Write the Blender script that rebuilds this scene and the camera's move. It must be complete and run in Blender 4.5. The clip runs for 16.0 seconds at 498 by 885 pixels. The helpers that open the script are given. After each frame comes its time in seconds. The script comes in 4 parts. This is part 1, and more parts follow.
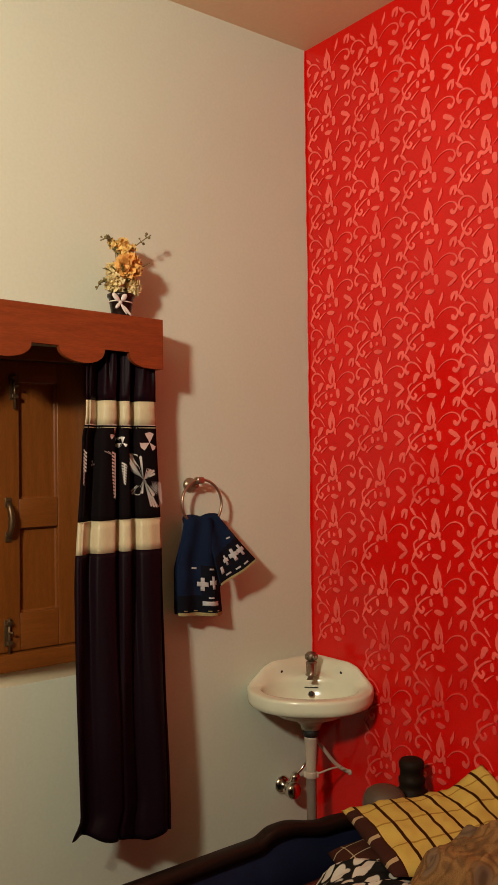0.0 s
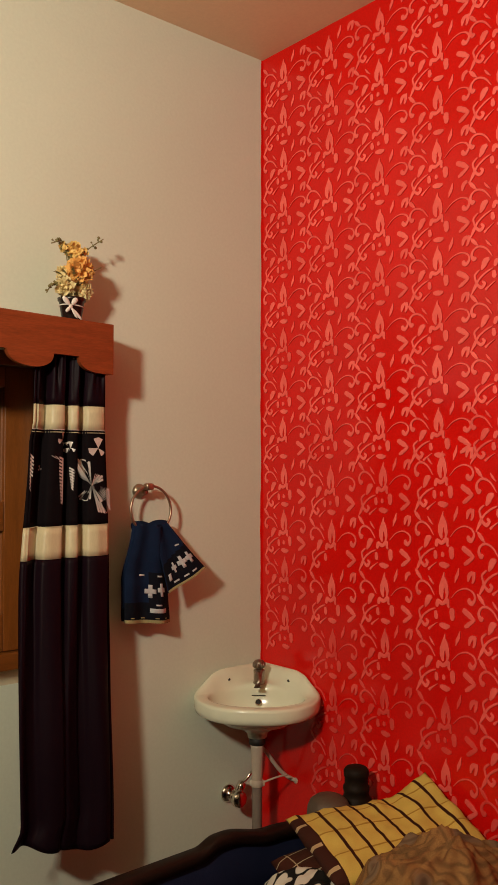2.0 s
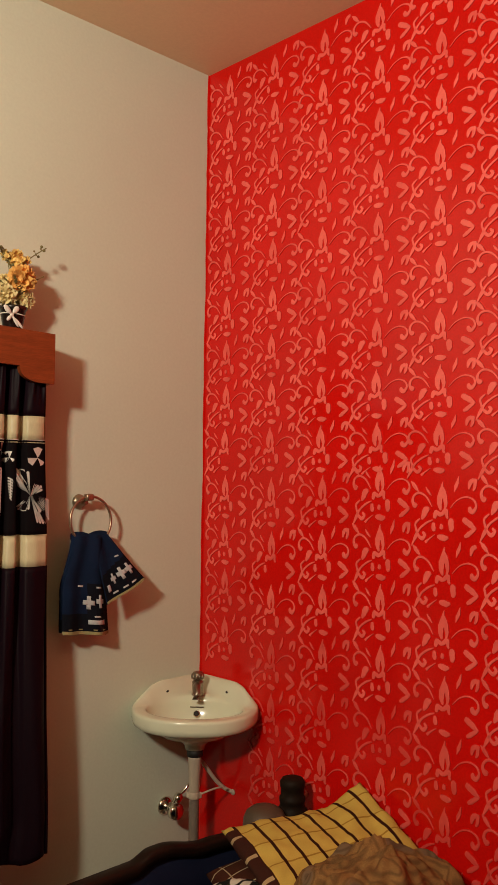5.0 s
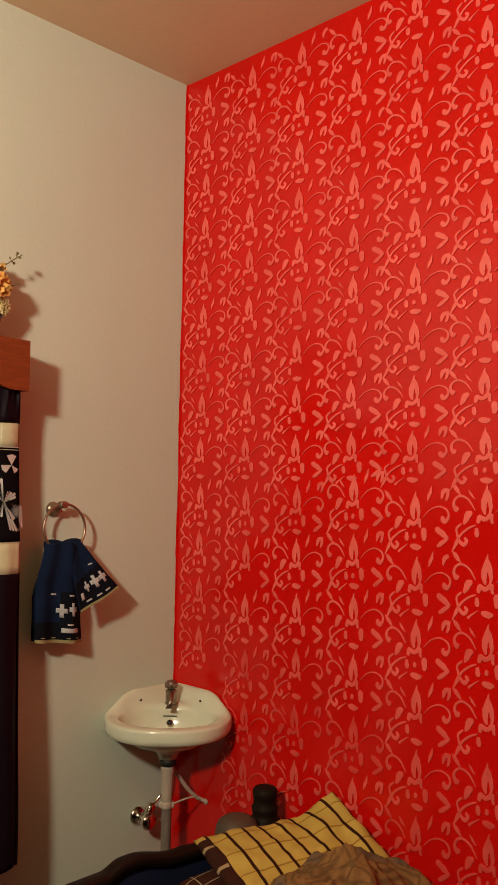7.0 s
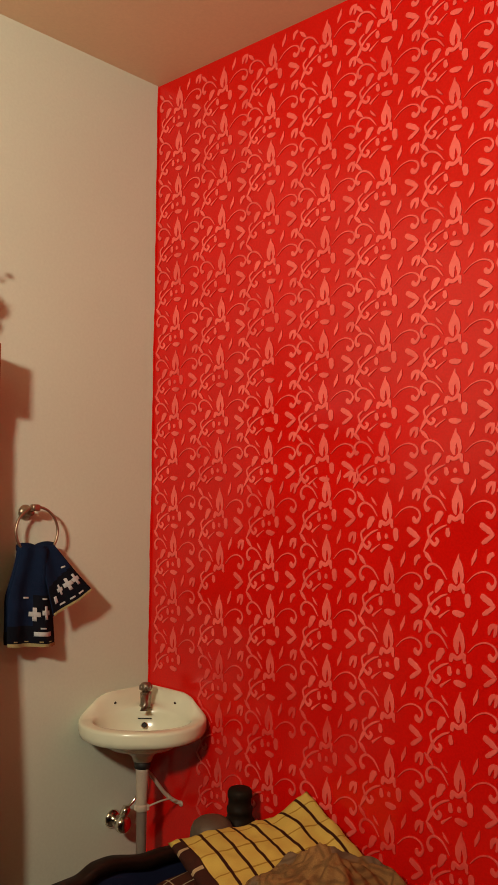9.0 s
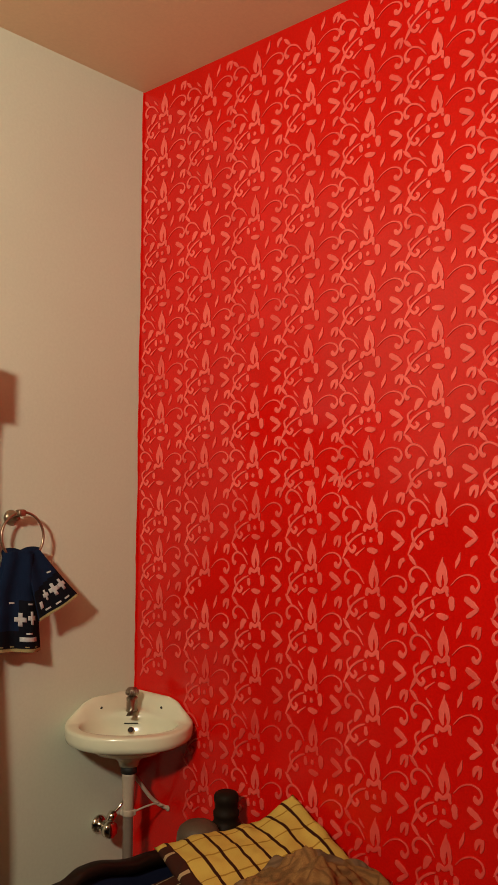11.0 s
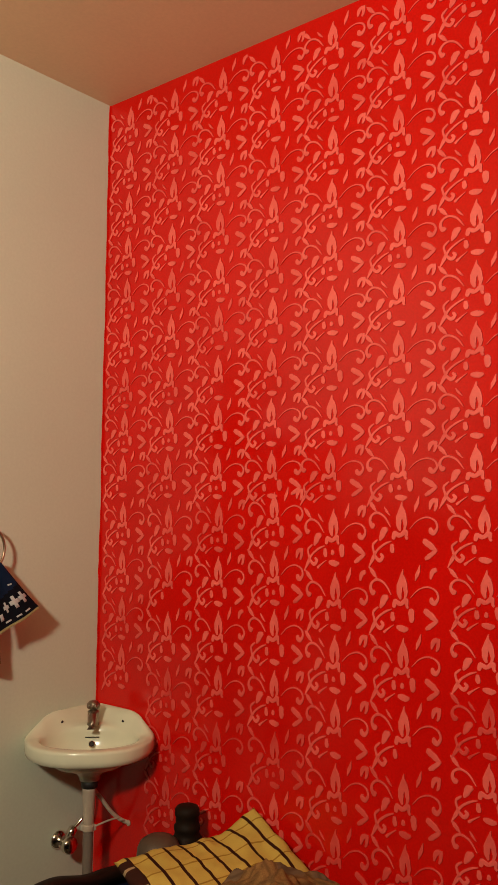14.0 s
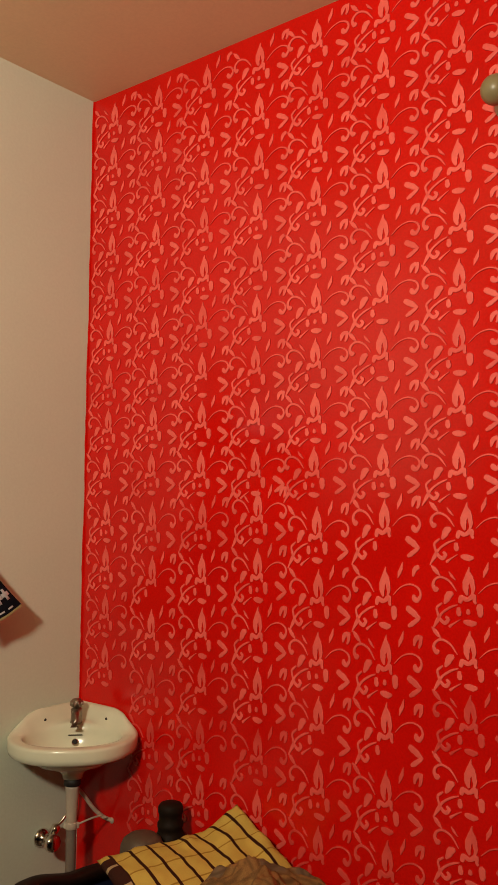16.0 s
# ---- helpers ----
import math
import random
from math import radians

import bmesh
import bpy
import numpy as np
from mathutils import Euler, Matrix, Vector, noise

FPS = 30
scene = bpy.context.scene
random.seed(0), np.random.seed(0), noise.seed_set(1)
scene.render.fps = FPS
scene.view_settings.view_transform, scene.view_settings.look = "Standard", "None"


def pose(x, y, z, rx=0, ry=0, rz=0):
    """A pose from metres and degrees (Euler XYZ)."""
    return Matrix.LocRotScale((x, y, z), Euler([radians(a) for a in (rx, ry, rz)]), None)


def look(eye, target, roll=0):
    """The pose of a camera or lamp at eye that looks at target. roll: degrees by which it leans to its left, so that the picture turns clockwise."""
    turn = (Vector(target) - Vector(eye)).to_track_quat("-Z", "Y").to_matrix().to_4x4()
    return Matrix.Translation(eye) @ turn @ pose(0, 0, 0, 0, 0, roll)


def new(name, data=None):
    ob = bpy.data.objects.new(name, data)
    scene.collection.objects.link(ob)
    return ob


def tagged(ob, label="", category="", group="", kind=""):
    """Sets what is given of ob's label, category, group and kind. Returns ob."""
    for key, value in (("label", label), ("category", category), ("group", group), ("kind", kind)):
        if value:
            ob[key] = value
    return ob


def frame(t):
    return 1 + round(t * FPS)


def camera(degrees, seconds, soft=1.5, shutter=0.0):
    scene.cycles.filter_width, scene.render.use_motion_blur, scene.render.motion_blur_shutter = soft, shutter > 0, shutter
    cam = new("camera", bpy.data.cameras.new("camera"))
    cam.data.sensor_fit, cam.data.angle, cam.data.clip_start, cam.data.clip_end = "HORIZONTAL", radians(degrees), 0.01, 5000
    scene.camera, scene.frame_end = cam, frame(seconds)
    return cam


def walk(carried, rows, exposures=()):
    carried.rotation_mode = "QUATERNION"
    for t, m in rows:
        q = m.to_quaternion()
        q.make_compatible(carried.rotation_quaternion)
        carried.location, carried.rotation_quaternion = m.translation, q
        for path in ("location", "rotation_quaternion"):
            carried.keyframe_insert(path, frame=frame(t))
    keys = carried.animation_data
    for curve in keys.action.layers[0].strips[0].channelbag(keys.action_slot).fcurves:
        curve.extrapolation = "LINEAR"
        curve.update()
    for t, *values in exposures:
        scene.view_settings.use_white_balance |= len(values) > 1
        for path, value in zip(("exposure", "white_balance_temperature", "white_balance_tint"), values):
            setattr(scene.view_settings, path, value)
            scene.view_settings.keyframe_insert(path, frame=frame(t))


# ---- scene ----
cam = camera(32.5, 16.0)
PATH = [
    (0, (-2.294, -2.559, 1.62), (-1.07, -0.978, 1.65), -0.7),
    (0.5, (-2.285, -2.563, 1.62), (-1.058, -0.985, 1.655), -0.3),
    (1, (-2.283, -2.569, 1.617), (-1.035, -1.007, 1.658), -0.2),
    (1.5, (-2.281, -2.576, 1.623), (-1.007, -1.035, 1.659), 0.1),
    (2, (-2.271, -2.574, 1.619), (-0.971, -1.055, 1.666), 0.1),
    (2.5, (-2.276, -2.579, 1.623), (-0.948, -1.085, 1.681), 0.5),
    (3, (-2.274, -2.585, 1.624), (-0.921, -1.113, 1.68), 0.6),
    (3.5, (-2.276, -2.587, 1.628), (-0.912, -1.126, 1.689), 0.8),
    (4, (-2.275, -2.59, 1.624), (-0.902, -1.137, 1.691), 0.8),
    (6.5, (-2.268, -2.606, 1.628), (-0.846, -1.202, 1.711), 1.0),
    (7, (-2.269, -2.608, 1.626), (-0.84, -1.212, 1.718), 1.1),
    (7.5, (-2.267, -2.612, 1.628), (-0.827, -1.227, 1.718), 1.0),
    (8, (-2.263, -2.616, 1.63), (-0.814, -1.241, 1.722), 0.9),
    (8.5, (-2.26, -2.619, 1.63), (-0.804, -1.251, 1.722), 0.8),
    (9, (-2.26, -2.622, 1.631), (-0.795, -1.264, 1.724), 0.7),
    (11.5, (-2.267, -2.636, 1.631), (-0.772, -1.312, 1.74), 0.6),
    (12, (-2.269, -2.638, 1.635), (-0.761, -1.329, 1.749), 0.8),
    (12.5, (-2.267, -2.645, 1.631), (-0.757, -1.34, 1.755), 0.9),
    (13, (-2.271, -2.646, 1.632), (-0.75, -1.354, 1.758), 1.0),
    (13.5, (-2.266, -2.651, 1.633), (-0.74, -1.364, 1.759), 0.9),
    (14, (-2.266, -2.653, 1.632), (-0.733, -1.377, 1.765), 0.7),
    (14.5, (-2.266, -2.656, 1.633), (-0.729, -1.383, 1.769), 0.6),
    (15, (-2.266, -2.659, 1.632), (-0.72, -1.397, 1.768), 0.5),
    (15.5, (-2.266, -2.657, 1.632), (-0.712, -1.405, 1.764), 0.5),
    (16, (-2.264, -2.658, 1.633), (-0.708, -1.408, 1.76), 0.7),
]
# the picture's white balance drifts from cool to warm as the red wall fills it
BALANCE = [(0, 0.0, 6380, 11), (4, -0.02, 6470, 11), (9, -0.02, 6580, 11), (16, -0.04, 6720, 11)]
walk(cam, [(t, look(eye, target, roll)) for t, eye, target, roll in PATH], BALANCE)

# ---- world and lamps ----
world = bpy.data.worlds.new("world")
scene.world = world
world.use_nodes = True
world.node_tree.nodes["Background"].inputs[0].default_value = (1.0, 0.8, 0.6, 1)
world.node_tree.nodes["Background"].inputs[1].default_value = 0.005

lamp = bpy.data.lights.new("room_lamp", "AREA")
lamp.shape, lamp.size = "DISK", 0.27
lamp.energy = 84
lamp.color = (1.0, 0.91, 0.70)
new("room_lamp", lamp).matrix_world = look((-3.3, -2.02, 2.61), (0.0, -0.55, 3.1))

# ---- materials ----


def material(name, color, rough=0.5, metal=0.0, var=0.12, scale=6.0, grain=60.0, bump=0.08, stretch=(1, 1, 1), coat=0.0):
    """A surface with broad stains, fine grain and a little relief, in real size."""
    m = bpy.data.materials.new(name)
    m.use_nodes = True
    nt = m.node_tree
    b = nt.nodes["Principled BSDF"]
    tc = nt.nodes.new("ShaderNodeTexCoord")
    mp = nt.nodes.new("ShaderNodeMapping")
    mp.inputs["Scale"].default_value = stretch
    nt.links.new(tc.outputs["Object"], mp.inputs["Vector"])
    n1, n2 = nt.nodes.new("ShaderNodeTexNoise"), nt.nodes.new("ShaderNodeTexNoise")
    n1.inputs["Scale"].default_value, n1.inputs["Detail"].default_value = scale, 4
    n2.inputs["Scale"].default_value, n2.inputs["Detail"].default_value = grain, 6
    for n in (n1, n2):
        nt.links.new(mp.outputs[0], n.inputs["Vector"])
    add = nt.nodes.new("ShaderNodeMath")
    add.operation = "ADD"
    nt.links.new(n1.outputs[0], add.inputs[0])
    nt.links.new(n2.outputs[0], add.inputs[1])
    ramp = nt.nodes.new("ShaderNodeMapRange")
    ramp.inputs["From Min"].default_value, ramp.inputs["From Max"].default_value = 0.6, 1.4
    ramp.inputs["To Min"].default_value, ramp.inputs["To Max"].default_value = 1 - var, 1 + var
    nt.links.new(add.outputs[0], ramp.inputs["Value"])
    mul = nt.nodes.new("ShaderNodeVectorMath")
    mul.operation = "SCALE"
    mul.inputs[0].default_value = color
    nt.links.new(ramp.outputs[0], mul.inputs["Scale"])
    nt.links.new(mul.outputs[0], b.inputs["Base Color"])
    rr = nt.nodes.new("ShaderNodeMapRange")
    rr.inputs["To Min"].default_value, rr.inputs["To Max"].default_value = max(0.02, rough - 0.08), min(1, rough + 0.08)
    nt.links.new(n1.outputs[0], rr.inputs["Value"])
    nt.links.new(rr.outputs[0], b.inputs["Roughness"])
    b.inputs["Metallic"].default_value = metal
    b.inputs["Coat Weight"].default_value = coat
    if bump:
        bp = nt.nodes.new("ShaderNodeBump")
        bp.inputs["Strength"].default_value, bp.inputs["Distance"].default_value = bump, 0.004
        nt.links.new(n2.outputs[0], bp.inputs["Height"])
        nt.links.new(bp.outputs[0], b.inputs["Normal"])
    return m


def striped_cloth(name, ground=(0.62, 0.36, 0.06), across=(0.36, 0.17, 0.02), along=(0.035, 0.009, 0.005), widths=(0.1, 0.16), along_count=5, flap=False):
    """Yellow cotton with brown stripes across and thin ochre lines along, laid out on the cloth's own u, v."""
    m = material(name, ground, 0.85, 0, 0.1, 12, 400, 0.25)
    nt = m.node_tree
    b = nt.nodes["Principled BSDF"]
    base = b.inputs["Base Color"].links[0].from_socket
    uv = nt.nodes.new("ShaderNodeUVMap")
    sep = nt.nodes.new("ShaderNodeSeparateXYZ")
    nt.links.new(uv.outputs[0], sep.inputs[0])

    def line(socket, count, width, shift):
        a = nt.nodes.new("ShaderNodeMath"); a.operation = "MULTIPLY_ADD"
        a.inputs[1].default_value, a.inputs[2].default_value = count, shift
        f = nt.nodes.new("ShaderNodeMath"); f.operation = "FRACT"
        c = nt.nodes.new("ShaderNodeMath"); c.operation = "LESS_THAN"; c.inputs[1].default_value = width
        nt.links.new(socket, a.inputs[0]); nt.links.new(a.outputs[0], f.inputs[0]); nt.links.new(f.outputs[0], c.inputs[0])
        return c.outputs[0]

    def mix(fac, a, color):
        x = nt.nodes.new("ShaderNodeMix"); x.data_type = "RGBA"
        nt.links.new(fac, x.inputs["Factor"]); nt.links.new(a, x.inputs["A"])
        x.inputs["B"].default_value = (*color, 1)
        return x.outputs["Result"]

    out = mix(line(sep.outputs[1], along_count, widths[0], 0.35), base, across)
    out = mix(line(sep.outputs[0], 8.5, widths[1], 0.45), out, along)
    if flap:
        inside = nt.nodes.new("ShaderNodeMath"); inside.operation = "LESS_THAN"; inside.inputs[1].default_value = 0.075
        rim = nt.nodes.new("ShaderNodeMath"); rim.operation = "GREATER_THAN"; rim.inputs[1].default_value = 0.1
        both = nt.nodes.new("ShaderNodeMath"); both.operation = "MULTIPLY"
        nt.links.new(sep.outputs[0], inside.inputs[0]); nt.links.new(sep.outputs[1], rim.inputs[0])
        nt.links.new(inside.outputs[0], both.inputs[0]); nt.links.new(rim.outputs[0], both.inputs[1])
        out = mix(both.outputs[0], out, (0.045, 0.014, 0.009))
        pale = nt.nodes.new("ShaderNodeMath"); pale.operation = "MULTIPLY"
        nt.links.new(both.outputs[0], pale.inputs[0]); nt.links.new(line(sep.outputs[1], 3.2, 0.13, 0.3), pale.inputs[1])
        out = mix(pale.outputs[0], out, (0.42, 0.3, 0.16))
    nt.links.new(out, b.inputs["Base Color"])
    return m


def patterned_cloth(name, ground, ink, kind, scale, low, high, var=0.2):
    """Printed cloth: leaf shapes (cells) or ringed paisley drops on a ground."""
    m = material(name, ground, 0.85, 0, var, 11, 350, 0.25)
    nt = m.node_tree
    b = nt.nodes["Principled BSDF"]
    base = b.inputs["Base Color"].links[0].from_socket
    tc = nt.nodes.new("ShaderNodeTexCoord")
    r = nt.nodes.new("ShaderNodeMapRange")
    r.inputs["From Min"].default_value, r.inputs["From Max"].default_value = low, high
    if kind == "leaves":
        mp = nt.nodes.new("ShaderNodeMapping")
        mp.inputs["Rotation"].default_value, mp.inputs["Scale"].default_value = (0.2, 0.3, 0.7), (1, 2.3, 1)
        v = nt.nodes.new("ShaderNodeTexVoronoi")
        v.inputs["Scale"].default_value = scale
        nt.links.new(tc.outputs["Object"], mp.inputs["Vector"])
        nt.links.new(mp.outputs[0], v.inputs["Vector"])
        nt.links.new(v.outputs["Distance"], r.inputs["Value"])
    elif kind == "paisley":
        wn = nt.nodes.new("ShaderNodeTexNoise")
        wn.inputs["Scale"].default_value, wn.inputs["Detail"].default_value = 6.0, 2
        off = nt.nodes.new("ShaderNodeVectorMath"); off.operation = "MULTIPLY_ADD"
        off.inputs[1].default_value = (0.16, 0.16, 0.16)
        nt.links.new(tc.outputs["Object"], wn.inputs["Vector"])
        nt.links.new(wn.outputs["Color"], off.inputs[0]); nt.links.new(tc.outputs["Object"], off.inputs[2])
        v = nt.nodes.new("ShaderNodeTexVoronoi")
        v.inputs["Scale"].default_value = scale
        nt.links.new(off.outputs[0], v.inputs["Vector"])
        turns = nt.nodes.new("ShaderNodeMath"); turns.operation = "MULTIPLY"; turns.inputs[1].default_value = 33.0
        nt.links.new(v.outputs["Distance"], turns.inputs[0])
        wave = nt.nodes.new("ShaderNodeMath"); wave.operation = "SINE"
        nt.links.new(turns.outputs[0], wave.inputs[0]); nt.links.new(wave.outputs[0], r.inputs["Value"])
        grey = nt.nodes.new("ShaderNodeMapRange")
        grey.inputs["From Min"].default_value, grey.inputs["From Max"].default_value = 0.42, 0.34
        nt.links.new(v.outputs["Distance"], grey.inputs["Value"])
        y = nt.nodes.new("ShaderNodeMix"); y.data_type = "RGBA"
        nt.links.new(grey.outputs[0], y.inputs["Factor"]); nt.links.new(base, y.inputs["A"])
        y.inputs["B"].default_value = (0.17, 0.105, 0.06, 1)
        base = y.outputs["Result"]
    x = nt.nodes.new("ShaderNodeMix"); x.data_type = "RGBA"
    nt.links.new(r.outputs[0], x.inputs["Factor"]); nt.links.new(base, x.inputs["A"])
    x.inputs["B"].default_value = (*ink, 1)
    nt.links.new(x.outputs["Result"], b.inputs["Base Color"])
    return m


def worn_motif_paint(name, least, most):
    """Pale red raised paint; how much the roller left varies from print to print and in patches."""
    m = material(name, (0.86, 0.125, 0.098), 0.5, 0, 0.1, 8, 120, 0.1)
    nt = m.node_tree
    b = nt.nodes["Principled BSDF"]
    base = b.inputs["Base Color"].links[0].from_socket
    info = nt.nodes.new("ShaderNodeObjectInfo")
    geo = nt.nodes.new("ShaderNodeNewGeometry")
    n = nt.nodes.new("ShaderNodeTexNoise")
    n.inputs["Scale"].default_value, n.inputs["Detail"].default_value = 9, 3
    nt.links.new(geo.outputs["Position"], n.inputs["Vector"])
    a = nt.nodes.new("ShaderNodeMath"); a.operation = "MULTIPLY_ADD"
    a.inputs[1].default_value = 0.35
    nt.links.new(info.outputs["Random"], a.inputs[0]); nt.links.new(n.outputs[0], a.inputs[2])
    r = nt.nodes.new("ShaderNodeMapRange")
    r.inputs["From Min"].default_value, r.inputs["From Max"].default_value = 0.6, 1.0
    r.inputs["To Min"].default_value, r.inputs["To Max"].default_value = least, most
    nt.links.new(a.outputs[0], r.inputs["Value"])
    x = nt.nodes.new("ShaderNodeMix"); x.data_type = "RGBA"
    nt.links.new(r.outputs[0], x.inputs["Factor"]); nt.links.new(base, x.inputs["A"])
    x.inputs["B"].default_value = (0.58, 0.012, 0.008, 1)
    nt.links.new(x.outputs["Result"], b.inputs["Base Color"])
    return m


M_WHITE = material("cream wall paint", (0.62, 0.665, 0.545), 0.6, 0, 0.05, 1.5, 90, 0.12)
# for the unseen back walls: colour assumed, kept dark to cut bounced light
M_BACK = material("ochre wall paint", (0.3, 0.27, 0.2), 0.6, 0, 0.06, 2, 90, 0.1)
M_CEIL = material("ceiling paint", (0.68, 0.52, 0.33), 0.6, 0, 0.06, 2, 90, 0.1)
M_RED = material("red wall paint", (0.63, 0.0055, 0.003), 0.11, 0, 0.16, 2.6, 140, 0.12)
M_RED.node_tree.nodes["Principled BSDF"].inputs["Specular IOR Level"].default_value = 0.38
M_MOTIF = worn_motif_paint("pale red motif paint", 0.0, 0.42)
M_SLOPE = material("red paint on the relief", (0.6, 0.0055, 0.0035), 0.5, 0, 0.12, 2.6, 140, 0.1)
M_FAINT = worn_motif_paint("thin worn motif paint", 0.35, 0.8)
# unseen floor, its tone assumed and kept dark to cut bounced light
M_FLOOR = material("grey floor tile", (0.1, 0.085, 0.07), 0.3, 0, 0.15, 3, 40, 0.05)
M_SILL = material("plastered sill", (0.5, 0.47, 0.33), 0.55, 0, 0.06, 6, 90, 0.12)
M_PELMET = material("varnished red wood", (0.215, 0.045, 0.012), 0.34, 0, 0.34, 5, 40, 0.06, (1.2, 8, 14), 0.3)
M_SHUTTER = material("varnished teak", (0.2, 0.057, 0.0065), 0.42, 0, 0.25, 6, 45, 0.08, (14, 8, 1.2), 0.15)
M_RAIL = material("varnished teak rail", (0.2, 0.057, 0.0065), 0.42, 0, 0.25, 6, 45, 0.08, (1.2, 8, 14), 0.15)
M_IRON = material("tarnished brass fitting", (0.16, 0.1, 0.05), 0.4, 0.8, 0.3, 40, 200, 0.1)
M_PURPLE = material("dark plum satin cloth", (0.008, 0.0025, 0.0055), 0.52, 0, 0.2, 10, 500, 0.15, (1, 1, 0.2))
M_BLACK = material("black printed cloth", (0.006, 0.004, 0.005), 0.8, 0, 0.2, 10, 500, 0.15)
M_GOLD = material("cream gold satin", (0.56, 0.49, 0.31), 0.36, 0, 0.1, 20, 300, 0.1, (1, 1, 0.15))
M_SILVER = material("silver print", (0.62, 0.56, 0.52), 0.35, 0.2, 0.15, 40, 300, 0.1)
M_CHROME = material("chrome", (0.75, 0.68, 0.58), 0.12, 1.0, 0.08, 30, 200, 0.02)
M_RING = material("brushed rose metal", (0.36, 0.26, 0.18), 0.3, 0.85, 0.1, 30, 200, 0.02)
M_TAP = material("dull worn chrome", (0.3, 0.25, 0.2), 0.36, 1.0, 0.2, 40, 200, 0.05)
M_CERAMIC = material("glazed cream ceramic", (0.69, 0.7, 0.54), 0.17, 0, 0.03, 5, 30, 0.01, coat=0.1)
# near-black colour painted in place of the shade inside the basin's openings
M_HOLE_SHADE = material("near-black shade of openings", (0.01, 0.008, 0.006), 0.7, 0, 0.1, 40, 200, 0)
M_PIPE = material("aged plastic pipe", (0.5, 0.4, 0.31), 0.4, 0, 0.12, 20, 200, 0.05)
M_GREYPIPE = material("brown flexible pipe", (0.2, 0.15, 0.12), 0.5, 0, 0.15, 20, 200, 0.08)
M_RUBBER = material("black rubber", (0.012, 0.01, 0.009), 0.6, 0, 0.2, 30, 200, 0.1)
M_TOWEL = material("navy terry cloth", (0.007, 0.015, 0.042), 0.95, 0, 0.25, 25, 420, 0.7)
M_TOWELDK = material("near-black terry cloth", (0.006, 0.007, 0.012), 0.95, 0, 0.25, 25, 420, 0.7)
M_TOWELWH = material("white terry cross", (0.52, 0.52, 0.53), 0.95, 0, 0.12, 25, 420, 0.6)
M_HEM = material("olive yellow hem", (0.3, 0.25, 0.11), 0.9, 0, 0.15, 25, 420, 0.4)
M_POT = material("black glossy pot", (0.012, 0.007, 0.006), 0.25, 0, 0.2, 20, 200, 0.03)
M_RIBBON = material("white ribbon", (0.75, 0.7, 0.64), 0.45, 0, 0.06, 30, 300, 0.1)
M_ORANGE = material("orange silk petals", (0.82, 0.45, 0.12), 0.7, 0, 0.2, 40, 300, 0.1)
M_YELLOW = material("yellow silk petals", (0.78, 0.52, 0.16), 0.7, 0, 0.2, 40, 300, 0.1)
M_PALE = material("pale yellow silk petals", (0.74, 0.6, 0.3), 0.7, 0, 0.2, 40, 300, 0.1)
M_STEM = material("olive stem", (0.17, 0.14, 0.045), 0.7, 0, 0.25, 40, 300, 0.1)
M_BEDWOOD = material("dark mahogany", (0.012, 0.0055, 0.0035), 0.5, 0, 0.3, 6, 50, 0.05, (1, 8, 12), 0.0)
M_BLUE = material("navy upholstery", (0.011, 0.015, 0.042), 0.6, 0, 0.2, 8, 300, 0.3)
M_MATTRESS = material("maroon mattress cover", (0.09, 0.02, 0.014), 0.85, 0, 0.2, 8, 300, 0.3)
M_PILLOW = striped_cloth("yellow striped cotton", (0.55, 0.39, 0.085), (0.33, 0.19, 0.03), widths=(0.06, 0.17), along_count=3.6, flap=True)
M_BROWNCHECK = striped_cloth("brown checked cotton", (0.06, 0.018, 0.011), (0.45, 0.36, 0.22), (0.4, 0.3, 0.17), (0.06, 0.05))
M_SHEET = patterned_cloth("black and white printed sheet", (0.01, 0.009, 0.008), (0.52, 0.48, 0.4), "leaves", 15.0, 0.5, 0.44)
M_BLANKET = patterned_cloth("brown printed blanket", (0.24, 0.12, 0.042), (0.06, 0.028, 0.015), "paisley", 8.0, -0.4, 2.4, 0.45)
M_DOME = material("grey brown moulded plastic", (0.085, 0.058, 0.038), 0.5, 0, 0.15, 12, 150, 0.1)
M_FLASK = material("black moulded plastic", (0.014, 0.008, 0.005), 0.6, 0, 0.2, 12, 150, 0.05)
M_BULB = material("frosted cream bulb", (0.24, 0.19, 0.095), 0.35, 0, 0.04, 12, 150, 0.0)
M_HOLDER = material("off-white bakelite", (0.6, 0.52, 0.42), 0.4, 0, 0.08, 12, 150, 0.03)

for cloth, level in ((M_BLACK, 0.05), (M_PURPLE, 0.1), (M_FLASK, 0.1), (M_TOWEL, 0.1), (M_TOWELDK, 0.1), (M_MATTRESS, 0.15), (M_BLUE, 0.15), (M_BEDWOOD, 0.22), (M_SHEET, 0.1), (M_BLANKET, 0.12), (M_PILLOW, 0.12), (M_BROWNCHECK, 0.08)):
    cloth.node_tree.nodes["Principled BSDF"].inputs["Specular IOR Level"].default_value = level

# ---- builders ----


def part(name, bm, mat, parent=None, label="", smooth=True):
    me = bpy.data.meshes.new(name)
    bm.normal_update()
    bm.to_mesh(me)
    bm.free()
    for m in (mat if isinstance(mat, (list, tuple)) else (mat,)):
        me.materials.append(m)
    if smooth:
        for p in me.polygons:
            p.use_smooth = True
    ob = new(name, me)
    if parent:
        ob.parent = parent
    if label:
        ob["label"] = label
    return ob


def thing(name, label, category, group="", kind="", at=(0, 0, 0)):
    ob = new(name)
    ob.empty_display_size = 0.05
    ob.location = at
    return tagged(ob, label, category, group, kind)


